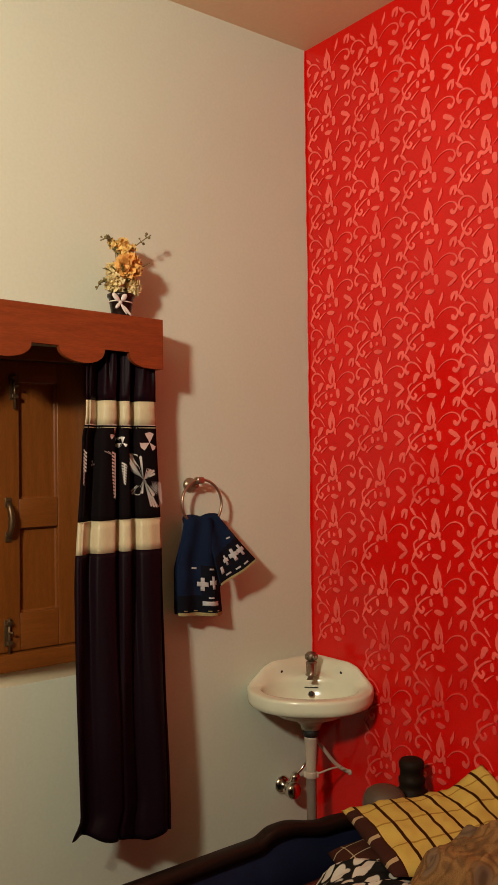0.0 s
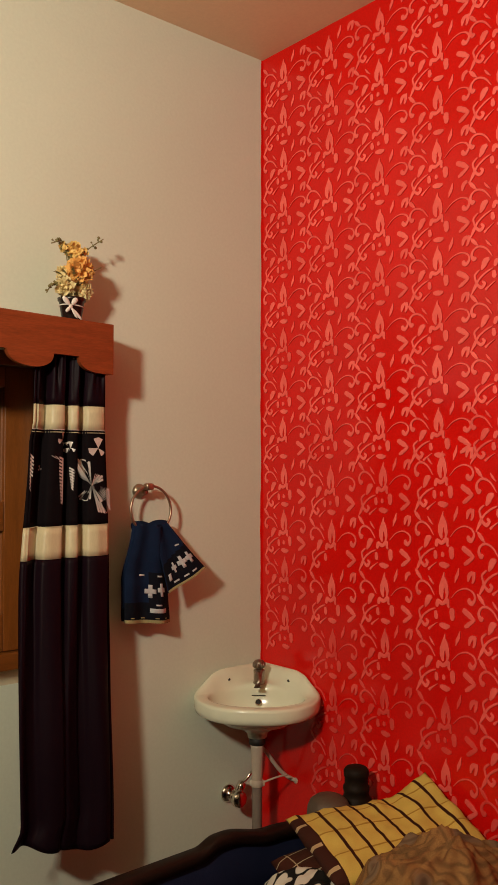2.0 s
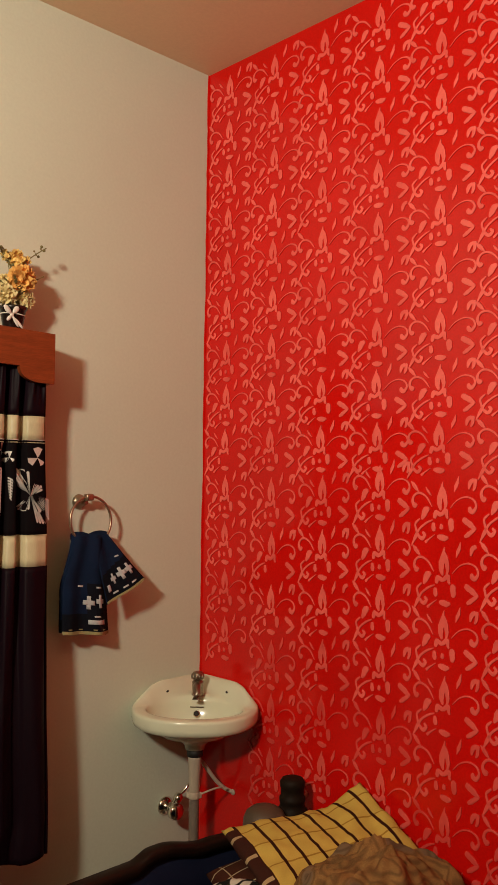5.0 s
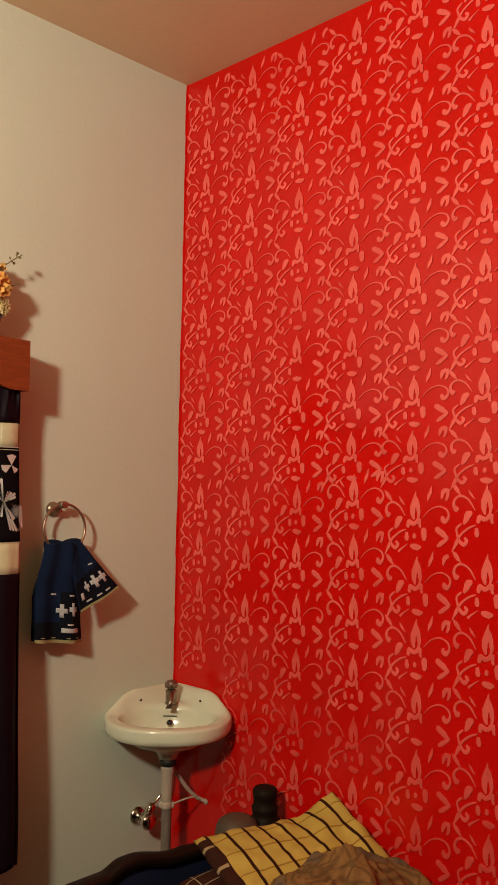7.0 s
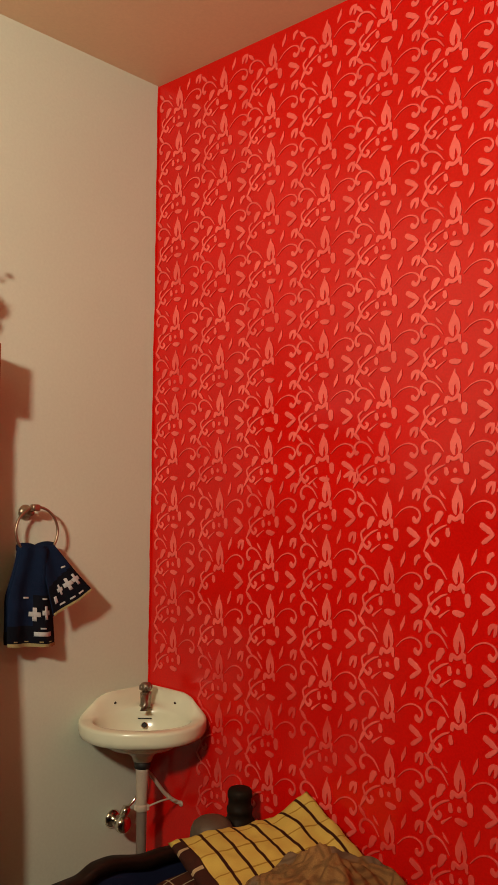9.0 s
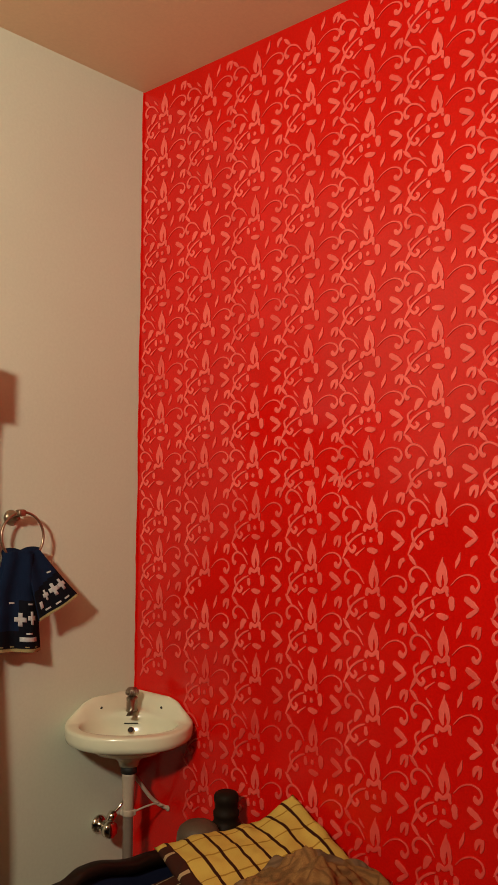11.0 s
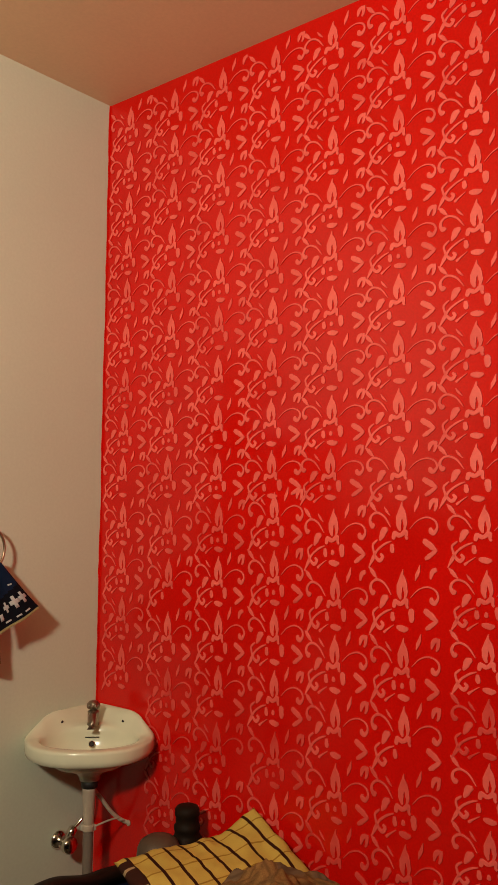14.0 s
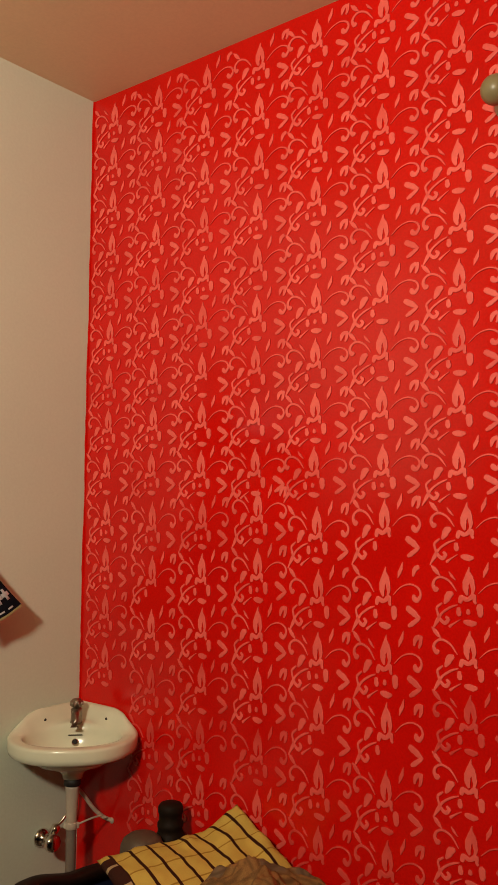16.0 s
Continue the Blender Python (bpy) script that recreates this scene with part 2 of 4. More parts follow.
def box(bm, x0, x1, y0, y1, z0, z1, bevel=0.0):
    """A box with chamfered edges, added to bm."""
    r = bmesh.ops.create_cube(bm, size=1.0)
    vs = r["verts"]
    for v in vs:
        v.co = Vector(((x0 + x1) / 2 + v.co.x * (x1 - x0), (y0 + y1) / 2 + v.co.y * (y1 - y0), (z0 + z1) / 2 + v.co.z * (z1 - z0)))
    if bevel:
        es = list({e for v in vs for e in v.link_edges})
        bmesh.ops.bevel(bm, geom=es, offset=bevel, segments=2, affect="EDGES", profile=0.6)
    return bm


def slab(*a, **k):
    return box(bmesh.new(), *a, **k)


def lathe(bm, profile, m=Matrix(), seg=32):
    """Turns a profile of (radius, height) about the local z axis, closed at both ends."""
    rings = []
    for r, z in profile:
        rings.append([bm.verts.new(m @ Vector((r * math.cos(2 * math.pi * i / seg), r * math.sin(2 * math.pi * i / seg), z))) for i in range(seg)])
    for a, b in zip(rings, rings[1:]):
        for i in range(seg):
            bm.faces.new((a[i], a[(i + 1) % seg], b[(i + 1) % seg], b[i]))
    bm.faces.new(list(reversed(rings[0])))
    bm.faces.new(rings[-1])
    return bm


def tube(bm, points, radius, seg=10, closed=False, taper=None):
    """A round tube along points."""
    pts = [Vector(p) for p in points]
    n = len(pts)
    rings = []
    up = Vector((0.13, 0.31, 0.94))
    for i, p in enumerate(pts):
        a = pts[(i - 1) % n] if closed or i else p
        b = pts[(i + 1) % n] if closed or i < n - 1 else p
        t = (b - a).normalized()
        s = t.cross(up)
        if s.length < 1e-3:
            s = t.cross(Vector((1, 0, 0)))
        s.normalize()
        q = s.cross(t).normalized()
        r = radius * (taper(i / (n - 1)) if taper else 1)
        rings.append([bm.verts.new(p + r * (math.cos(2 * math.pi * k / seg) * s + math.sin(2 * math.pi * k / seg) * q)) for k in range(seg)])
    for i in range(n if closed else n - 1):
        a, b = rings[i], rings[(i + 1) % n]
        for k in range(seg):
            bm.faces.new((a[k], a[(k + 1) % seg], b[(k + 1) % seg], b[k]))
    if not closed:
        bm.faces.new(list(reversed(rings[0])))
        bm.faces.new(rings[-1])
    return bm


def spline(points, n=24):
    """Catmull-Rom points through the given ones."""
    p = [Vector(q) for q in points]
    p = [2 * p[0] - p[1]] + p + [2 * p[-1] - p[-2]]
    out = []
    for i in range(1, len(p) - 2):
        for k in range(n):
            t = k / n
            out.append(0.5 * ((2 * p[i]) + (p[i + 1] - p[i - 1]) * t + (2 * p[i - 1] - 5 * p[i] + 4 * p[i + 1] - p[i + 2]) * t * t
                              + (3 * p[i] - p[i - 1] - 3 * p[i + 1] + p[i + 2]) * t ** 3))
    return out + [p[-2]]


def sheet(f, nu, nv, thick=0.003, uv=False, mats=None):
    """A cloth of some thickness from f(u, v) -> Vector; its back lies behind it along the normal."""
    bm = bmesh.new()
    P = [[Vector(f(i / nu, j / nv)) for j in range(nv + 1)] for i in range(nu + 1)]
    front = [[bm.verts.new(p) for p in row] for row in P]
    back = []
    for i in range(nu + 1):
        row = []
        for j in range(nv + 1):
            du = P[min(i + 1, nu)][j] - P[max(i - 1, 0)][j]
            dv = P[i][min(j + 1, nv)] - P[i][max(j - 1, 0)]
            nrm = du.cross(dv)
            nrm = nrm.normalized() if nrm.length > 1e-9 else Vector((0, 0, 1))
            row.append(bm.verts.new(P[i][j] - nrm * thick))
        back.append(row)
    layer = bm.loops.layers.uv.new("UVMap") if uv else None

    def face(vs, uvs, idx=0):
        fc = bm.faces.new(vs)
        fc.material_index = idx
        if layer:
            for lp, w in zip(fc.loops, uvs):
                lp[layer].uv = w
    for i in range(nu):
        for j in range(nv):
            q = [(i, j), (i + 1, j), (i + 1, j + 1), (i, j + 1)]
            w = [(a / nu, b / nv) for a, b in q]
            k = mats((i + 0.5) / nu, (j + 0.5) / nv) if mats else 0
            face([front[a][b] for a, b in q], w, k)
            face([back[a][b] for a, b in reversed(q)], list(reversed(w)), k)
    edge = [(i, 0) for i in range(nu)] + [(nu, j) for j in range(nv)] + [(i, nv) for i in range(nu, 0, -1)] + [(0, j) for j in range(nv, 0, -1)]
    for a, b in zip(edge, edge[1:] + edge[:1]):
        face([front[b[0]][b[1]], front[a[0]][a[1]], back[a[0]][a[1]], back[b[0]][b[1]]], [(a[0] / nu, a[1] / nv)] * 4)
    return bm


def wob(x, y, z, s):
    return noise.noise(Vector((x * s, y * s, z * s)))


def smooth(a, b, x):
    t = min(1.0, max(0.0, (x - a) / (b - a)))
    return t * t * (3 - 2 * t)


# ---- the room ----
CEIL = 3.25
XW, YS = -4.1, -4.6          # the walls behind the camera
WX0, WX1, WZ0, WZ1 = -1.72, -0.84, 0.912, 2.0   # the window's opening

bm = bmesh.new()
box(bm, XW, WX0, 0, 0.23, 0, CEIL)
box(bm, WX1, 0.2, 0, 0.23, 0, CEIL)
box(bm, WX0, WX1, 0, 0.23, 0, WZ0)
box(bm, WX0, WX1, 0, 0.23, WZ1, CEIL)
tagged(part("wall_north", bm, M_WHITE, smooth=False), "cream painted plaster wall round a shuttered window", "wall", kind="structure")
wall_red = tagged(part("wall_east", slab(0, 0.2, YS, 0, 0, CEIL), M_RED, smooth=False), "bright red painted wall with pale raised floral motifs", "wall", kind="structure")
tagged(part("wall_south", slab(XW, 0.2, YS - 0.2, YS, 0, CEIL), M_BACK, smooth=False), "plain ochre painted wall", "wall", kind="structure")
tagged(part("wall_west", slab(XW - 0.2, XW, YS - 0.2, 0.23, 0, CEIL), M_BACK, smooth=False), "plain ochre painted wall", "wall", kind="structure")
tagged(part("ceiling", slab(XW - 0.2, 0.2, YS - 0.2, 0.23, CEIL, CEIL + 0.15), M_CEIL, smooth=False), "warm cream painted flat ceiling", "ceiling", kind="structure")
tagged(part("floor", slab(XW - 0.2, 0.2, YS - 0.2, 0.23, -0.15, 0), M_FLOOR, smooth=False), "plain grey-brown tiled floor", "floor", kind="structure")

# the red paint's uneven edge laps a little onto the cream wall
bm = bmesh.new()
rows = []
for i in range(160):
    z = 0.8 + (CEIL - 0.8) * i / 159
    w = 0.004 + 0.005 * max(0, 0.6 + wob(0, 3, z, 4.0) + 0.5 * wob(1, 3, z, 22))
    rows.append([bm.verts.new((-w, 0, z)), bm.verts.new((-w, -0.0012, z)), bm.verts.new((-0.0005, -0.0012, z))])
for a, b in zip(rows, rows[1:]):
    bm.faces.new((a[0], a[1], b[1], b[0]))
    bm.faces.new((a[1], a[2], b[2], b[1]))
tagged(part("trim_corner", bm, M_RED), "wavy edge of red paint lapping round the corner", "paint edge", kind="structure")

# window: frame, two panelled shutters and their fittings
window = thing("window_1", "closed varnished teak window shutters with recessed panels and metal bolts", "window", kind="structure")
for n, a in (("window_frame", (WX0, WX1, 0.165, 0.23, WZ0, 0.971)), ("window_frame", (WX0, WX1, 0.165, 0.23, 1.95, WZ1)),
             ("window_frame", (WX0, WX0 + 0.05, 0.165, 0.23, 0.971, 1.95)), ("window_frame", (WX1 - 0.05, WX1, 0.165, 0.23, 0.971, 1.95))):
    part(n, slab(*a, bevel=0.003), M_RAIL if a[1] - a[0] > 0.2 else M_SHUTTER, window)


FACE = 0.19


def shutter(x0, x1, p0, p1):
    leaf = part("shutter", slab(x0, p0, FACE, FACE + 0.035, 0.974, 1.948, bevel=0.003), M_SHUTTER, window)
    part("stile", slab(p1, x1, FACE, FACE + 0.035, 0.974, 1.948, bevel=0.003), M_SHUTTER, leaf)
    for z0, z1 in ((0.974, 1.1), (1.384, 1.483), (1.876, 1.948)):
        part("rail", slab(p0, p1, FACE + 0.001, FACE + 0.035, z0, z1, bevel=0.003), M_RAIL, leaf)
    for z0, z1 in ((1.1, 1.384), (1.483, 1.876)):
        bm = slab(p0 - 0.003, p1 + 0.003, FACE + 0.016, FACE + 0.03, z0 - 0.003, z1 + 0.003)
        # raised field with sloping margins
        f = max(bm.faces, key=lambda f: -f.calc_center_median().y)
        bmesh.ops.inset_region(bm, faces=[f], thickness=0.012)
        bmesh.ops.translate(bm, verts=list(f.verts), vec=(0, 0.004, 0))
        part("panel", bm, M_SHUTTER, leaf, smooth=False)
    return leaf


right_leaf = shutter(-1.274, -0.893, -1.145, -1.006)
shutter(-1.667, -1.278, -1.54, -1.405)


def pull_handle(x, z, leaf):
    bm = bmesh.new()
    y = FACE
    tube(bm, spline([(x, y - 0.002, z + 0.055), (x - 0.004, y - 0.025, z + 0.045), (x, y - 0.033, z), (x - 0.004, y - 0.025, z - 0.045), (x, y - 0.002, z - 0.055)], 8), 0.007, 8,
         taper=lambda t: 0.7 + 0.9 * math.sin(math.pi * t))
    for s in (-1, 1):
        box(bm, x - 0.011, x + 0.011, y - 0.006, y + 0.0002, z + s * 0.058 - 0.016, z + s * 0.058 + 0.016, 0.002)
    part("pull_handle", bm, M_IRON, leaf, "dark tarnished pull handle")


def tower_bolt(x, z0, z1, leaf):
    y = FACE
    bm = slab(x - 0.014, x + 0.014, y - 0.004, y + 0.0002, z0, z1, bevel=0.001)
    tube(bm, [(x, y - 0.011, z0 - 0.03), (x, y - 0.011, z1 + 0.004)], 0.005, 8)
    for z in (z0 + 0.012, z1 - 0.012):
        box(bm, x - 0.011, x + 0.011, y - 0.019, y - 0.003, z - 0.007, z + 0.007, 0.002)
    tube(bm, [(x, y - 0.011, (z0 + z1) / 2), (x + 0.004, y - 0.033, (z0 + z1) / 2 + 0.004)], 0.0045, 8)
    part("bolt", bm, M_IRON, leaf, "worn metal tower bolt")


pull_handle(-1.186, 1.415, right_leaf)
tower_bolt(-1.189, 0.995, 1.084, right_leaf)
tower_bolt(-1.164, 1.815, 1.9, right_leaf)
tagged(part("window_sill", slab(WX0 + 0.001, WX1 - 0.001, 0.001, 0.1645, 0.885, 0.9135), M_SILL), "cream plastered window sill", "sill", kind="structure")

# ---- pelmet over the window ----
PX0, PX1, PY, PZ0, PZ1 = -1.883, -0.797, -0.17, 1.905, 2.069
MID = (PX0 + PX1) / 2
TIP = 0.024   # sheared up towards the far end to fit the camera's view


def scallop(x):
    """The pelmet's lower edge: round lobes between small flat notches."""
    d = abs(x - MID)
    lobes, notches = (0.0, 0.262, 0.49), ((0.13, 0.045), (0.373, 0.045))
    for c, h in notches:
        if abs(d - c) <= h:
            return PZ0 + 0.047
    c = min(lobes, key=lambda l: abs(l - d))
    edges = [n + s * h for n, h in notches for s in (-1, 1)]
    if d > 0.49:
        return PZ0
    e = min((q for q in edges if (q - c) * (d - c) >= 0), key=lambda q: abs(q - c))
    t = min(1.0, abs(d - c) / abs(e - c))
    return PZ0 + 0.047 * (1 - math.sqrt(max(0, 1 - t * t))) * 0.85


pelmet = thing("pelmet", "red-brown varnished wooden pelmet with a scalloped lower edge", "pelmet", at=(0, 0, 0))
bm = bmesh.new()
cols = []
for i in range(241):
    x = PX0 + (PX1 - PX0) * i / 240
    zb = scallop(x)
    zt = TIP * (PX1 - x)
    cols.append([bm.verts.new(p + Vector((0, 0, zt))) for p in map(Vector, ((x, PY, zb), (x, PY, PZ1), (x, PY + 0.018, PZ1), (x, PY + 0.018, zb)))])
for a, b in zip(cols, cols[1:]):
    for k in range(4):
        bm.faces.new((a[k], a[(k + 1) % 4], b[(k + 1) % 4], b[k]))
bm.faces.new(cols[0][::-1])
bm.faces.new(cols[-1])
bmesh.ops.recalc_face_normals(bm, faces=bm.faces)
part("front_board", bm, M_PELMET, pelmet, smooth=False)
bm = slab(PX0, PX1, PY + 0.0185, -0.0005, PZ1 - 0.018, PZ1, bevel=0.002)
for v in bm.verts:
    v.co.z += TIP * (PX1 - v.co.x)
part("top_board", bm, M_PELMET, pelmet)
for x in (PX0, PX1 - 0.018):
    part("end_board", slab(x, x + 0.018, PY + 0.0185, -0.0005, PZ0 + TIP * (PX1 - 0.018 - x), PZ1 - 0.0187 + TIP * (PX1 - 0.018 - x), bevel=0.002), M_PELMET, pelmet)
bm = bmesh.new()
tube(bm, [(PX0 + 0.018, -0.12, 2.0), (PX1 - 0.018, -0.12, 2.0)], 0.009, 12)
tagged(part("curtain_rod", bm, M_IRON), "dark metal curtain rod behind the pelmet", "curtain rod")

# ---- curtain ----
CZ1 = 2.0


def curtain_edges(z):
    left = -1.062 - 0.012 * smooth(1.75, 1.68, z) - 0.026 * smooth(1.7, 1.2, z) - 0.014 * smooth(1.2, 0.6, z) - 0.032 * smooth(0.53, 0.455, z)
    right = -0.808 + 0.024 * smooth(1.8, 1.25, z)
    return left, right


# fold lines across the cloth: centre, half width, height
FOLDS = ((0.03, 0.04, 0.95), (0.335, 0.11, 1.0), (0.57, 0.07, 0.9), (0.84, 0.125, 1.0), (1.0, 0.02, 0.6))


def curtain(u, z):
    """A point on the cloth at the share u of its width and the height z."""
    l, r = curtain_edges(z)
    x = l + (r - l) * u + 0.004 * math.sin(3.1 * z + 9 * u)
    plate = 0.0
    for c, h, top in FOLDS:
        c2 = c + 0.018 * math.sin(2.2 * z + 5 * c)
        plate = max(plate, top * (1 - smooth(h - 0.02, h + 0.03, abs(u - c2)) - 0.22 * (abs(u - c2) / h) ** 2))
    if 0.05 < u < 0.2:
        plate = max(plate, 0.95 * (1 - (u - 0.06) / 0.13))   # the cloth slants back behind the first fold
    soft = 0.5 + 0.5 * math.cos(2 * math.pi * (u * 2.1 - 0.75)) + 0.22 * math.sin(13 * u + 1.2 + 0.8 * z)
    w = smooth(1.3, 0.7, z) * 0.75
    depth = (1 - w) * max(0, plate) + w * soft
    y = -0.108 - 0.036 * depth + 0.004 * wob(u * 3, 0, z, 3.0)
    y += smooth(1.8, 1.93, z) * (0.007 * math.sin(34 * u + 5 * z) + 0.004 * math.sin(71 * u - 4 * z))
    lean = 0.06 * smooth(1.65, 0.7, z)   # the lower part stands out from the wall
    y -= lean
    x -= 0.55 * (lean - 0.045 * smooth(1.3, 0.45, z))
    return Vector((x, y, z))


def hem(u):
    """Height of the lower edge."""
    return 0.466 - 0.06 * smooth(0.08, 0.7, u) + 0.006 * math.sin(15 * u)


drape = thing("curtain", "dark plum curtain with cream satin bands and printed butterflies", "curtain", at=(0, 0, 0))


def band(name, z0, z1, mat, label="", out=0.0, nv=None):
    nv = nv or max(2, int((z1 - z0) / 0.02))
    bm = sheet(lambda u, v: curtain(u, z0 + (z1 - z0) * v) - Vector((0, out, 0)), 110, nv, 0.003)
    return part(name, bm, mat, drape, label)


band("heading", 1.8, CZ1, M_PURPLE, "gathered plum satin heading")
band("satin_band", 1.722, 1.8, M_GOLD, "cream gold satin band", 0.001)
band("printed_panel", 1.418, 1.722, M_BLACK, "black panel with silver butterflies")
band("satin_band", 1.318, 1.418, M_GOLD, "cream gold satin band", 0.001)
part("lower_panel", sheet(lambda u, v: curtain(u, hem(u) + (1.318 - hem(u)) * v), 110, 50, 0.003), M_PURPLE, drape, "plain dark plum satin")
for z in (1.722, 1.418, 1.714):
    bm = bmesh.new()
    for k in range(90):
        u = (k + 0.5) / 90
        p = curtain(u, z) - Vector((0, 0.0025, 0))
        box(bm, p.x - 0.001, p.x + 0.001, p.y - 0.001, p.y + 0.0005, p.z - 0.0012, p.z + 0.0012)
    part("beaded_trim", bm, M_SILVER if z > 1.72 else M_GOLD, drape, "row of tiny pale stitches", smooth=False)


def on_curtain(u0, z0, pts, lift=0.0022):
    """Points (mm right, mm up) about a place on the cloth, laid on its folds."""
    out = []
    for a, b in pts:
        z = z0 + b / 1000
        l, r = curtain_edges(z)
        u = u0 + a / 1000 / (r - l)
        out.append(curtain(min(1.02, max(-0.02, u)), z) - Vector((0, lift, 0)))
    return out


def lay(bm, u, z, pts):
    """A flat piece of print through points (mm right, mm up) about the place u, z of the cloth."""
    v = [bm.verts.new(p) for p in on_curtain(u, z, pts)]
    for a in range(1, len(v) - 1):
        if len({v[0].co[:], v[a].co[:], v[a + 1].co[:]}) == 3:
            bm.faces.new((v[0], v[a], v[a + 1]))


def fan(bm, u, z, lo, hi, reach, ribs):
    """A wing seen flat: tapered ribs spreading from its root."""
    for k in range(ribs):
        a0, a1 = radians(lo + (hi - lo) * k / ribs), radians(lo + (hi - lo) * (k + 0.86) / ribs)
        am, r = (a0 + a1) / 2, reach * (0.78 + 0.22 * math.sin(math.pi * (k + 0.6) / ribs))
        lay(bm, u, z, [(0, 0), (r * 0.5 * math.cos(a0), r * 0.5 * math.sin(a0)), (r * math.cos(a0), r * math.sin(a0)), (r * 1.05 * math.cos(am), r * 1.05 * math.sin(am)),
                       (r * math.cos(a1), r * math.sin(a1)), (r * 0.5 * math.cos(a1), r * 0.5 * math.sin(a1))])


def folded_wing(bm, u, z, height, width, ribs):
    """A wing seen along its fold: slanting ribs stacked down a thin spine."""
    lay(bm, u, z, [(-width * 0.12, height / 2), (width * 0.1, height / 2), (width * 0.06, -height / 2), (-width * 0.08, -height / 2)])
    for k in range(ribs):
        t = k / (ribs - 1)
        y, w, h = height * (0.5 - t), width * (0.55 + 0.45 * math.sin(math.pi * (0.25 + 0.7 * t))) * (1 - 0.35 * t), height / ribs * 0.66
        lay(bm, u, z, [(0, y), (-w * 0.5, y + h * 0.9), (-w * 0.55, y), (0, y - h * 0.9), (w * 0.5, y - h * 1.7), (w * 0.55, y - h * 0.8)])


def feelers(bm, u, z, dx, dy):
    for k in (0.8, 1.25):
        lay(bm, u, z, [(0, 0), (dx * k, dy), (dx * k + 2, dy + 1), (2.5, -1)])


def printed(bm):
    bmesh.ops.remove_doubles(bm, verts=bm.verts, dist=0.0004)
    part("butterfly", bm, M_SILVER, drape, "silver printed butterfly")


bm = bmesh.new()   # large one with spread wings
fan(bm, 0.785, 1.545, -78, -8, 108, 13)
fan(bm, 0.785, 1.545, 92, 132, 88, 6)
fan(bm, 0.785, 1.545, -130, -92, 52, 4)
fan(bm, 0.785, 1.545, 20, 60, 46, 3)
fan(bm, 0.785, 1.545, -64, -52, 62, 1)
feelers(bm, 0.785, 1.545, 14, 36)
printed(bm)
bm = bmesh.new()   # tall one, wings folded
folded_wing(bm, 0.4, 1.562, 140, 30, 14)
feelers(bm, 0.36, 1.625, -24, 14)
printed(bm)
bm = bmesh.new()
folded_wing(bm, 0.54, 1.568, 62, 16, 8)
feelers(bm, 0.57, 1.588, 22, 10)
printed(bm)
bm = bmesh.new()
folded_wing(bm, 0.035, 1.59, 100, 11, 10)
printed(bm)
for u, z, r, a in ((0.4, 1.69, 22, 40), (0.53, 1.665, 20, 60), (0.87, 1.665, 34, 50), (0.17, 1.6, 10, 70)):
    bm = bmesh.new()
    fan(bm, u, z, a + 10, a + 75, r, 1)
    fan(bm, u, z, a + 130, a + 195, r * 0.9, 1)
    fan(bm, u, z, a - 120, a - 70, r * 0.8, 1)
    printed(bm)
bm = sheet(lambda u, v: (-1.082 + 0.012 * u, -0.112 - 0.004 * v, 1.33 - 0.045 * v), 4, 6, 0.001)
part("cloth_tag", bm, M_RIBBON, drape, "small white frayed tag")

# ---- flower pot on the pelmet ----
FX, FY = -0.91, -0.095
POTZ = PZ1 + TIP * (PX1 - FX)
plant = thing("flower_pot", "black pot of orange and yellow artificial flowers on the pelmet", "flower pot", at=(0, 0, 0))
bm = bmesh.new()
lathe(bm, [(0.029, 0), (0.03, 0.002), (0.041, 0.068), (0.045, 0.07), (0.046, 0.079), (0.042, 0.081), (0.037, 0.073), (0.01, 0.071)], pose(FX, FY, POTZ))
part("pot", bm, M_POT, plant)
bm = bmesh.new()
tube(bm, [(FX + 0.0395 * math.cos(a * math.pi / 16), FY + 0.0395 * math.sin(a * math.pi / 16), POTZ + 0.052 - 0.003 * math.cos(a * math.pi / 16)) for a in range(32)], 0.002, 6, True)
part("string", bm, M_RIBBON, plant, "thin white string")
bm = bmesh.new()
bx, by, bz = FX - 0.026, FY - 0.038, POTZ + 0.046
for dx, dz, ln, wd in ((-0.02, 0.02, 0.018, 0.009), (0.018, 0.024, 0.017, 0.009), (-0.012, -0.014, 0.012, 0.006), (0.016, -0.024, 0.022, 0.005), (0.03, -0.03, 0.024, 0.005), (0.0, 0.0, 0.007, 0.007)):
    turn = Matrix.Rotation(-math.atan2(dz, dx), 4, "Y")
    bmesh.ops.create_icosphere(bm, subdivisions=2, radius=1.0, matrix=Matrix.Translation((bx + dx * 0.8, by - 0.004, bz + dz * 0.8)) @ turn @ Matrix.Diagonal((ln, 0.004, wd, 1)))
part("ribbon_bow", bm, M_RIBBON, plant, "white ribbon bow")
rng = random.Random(4)


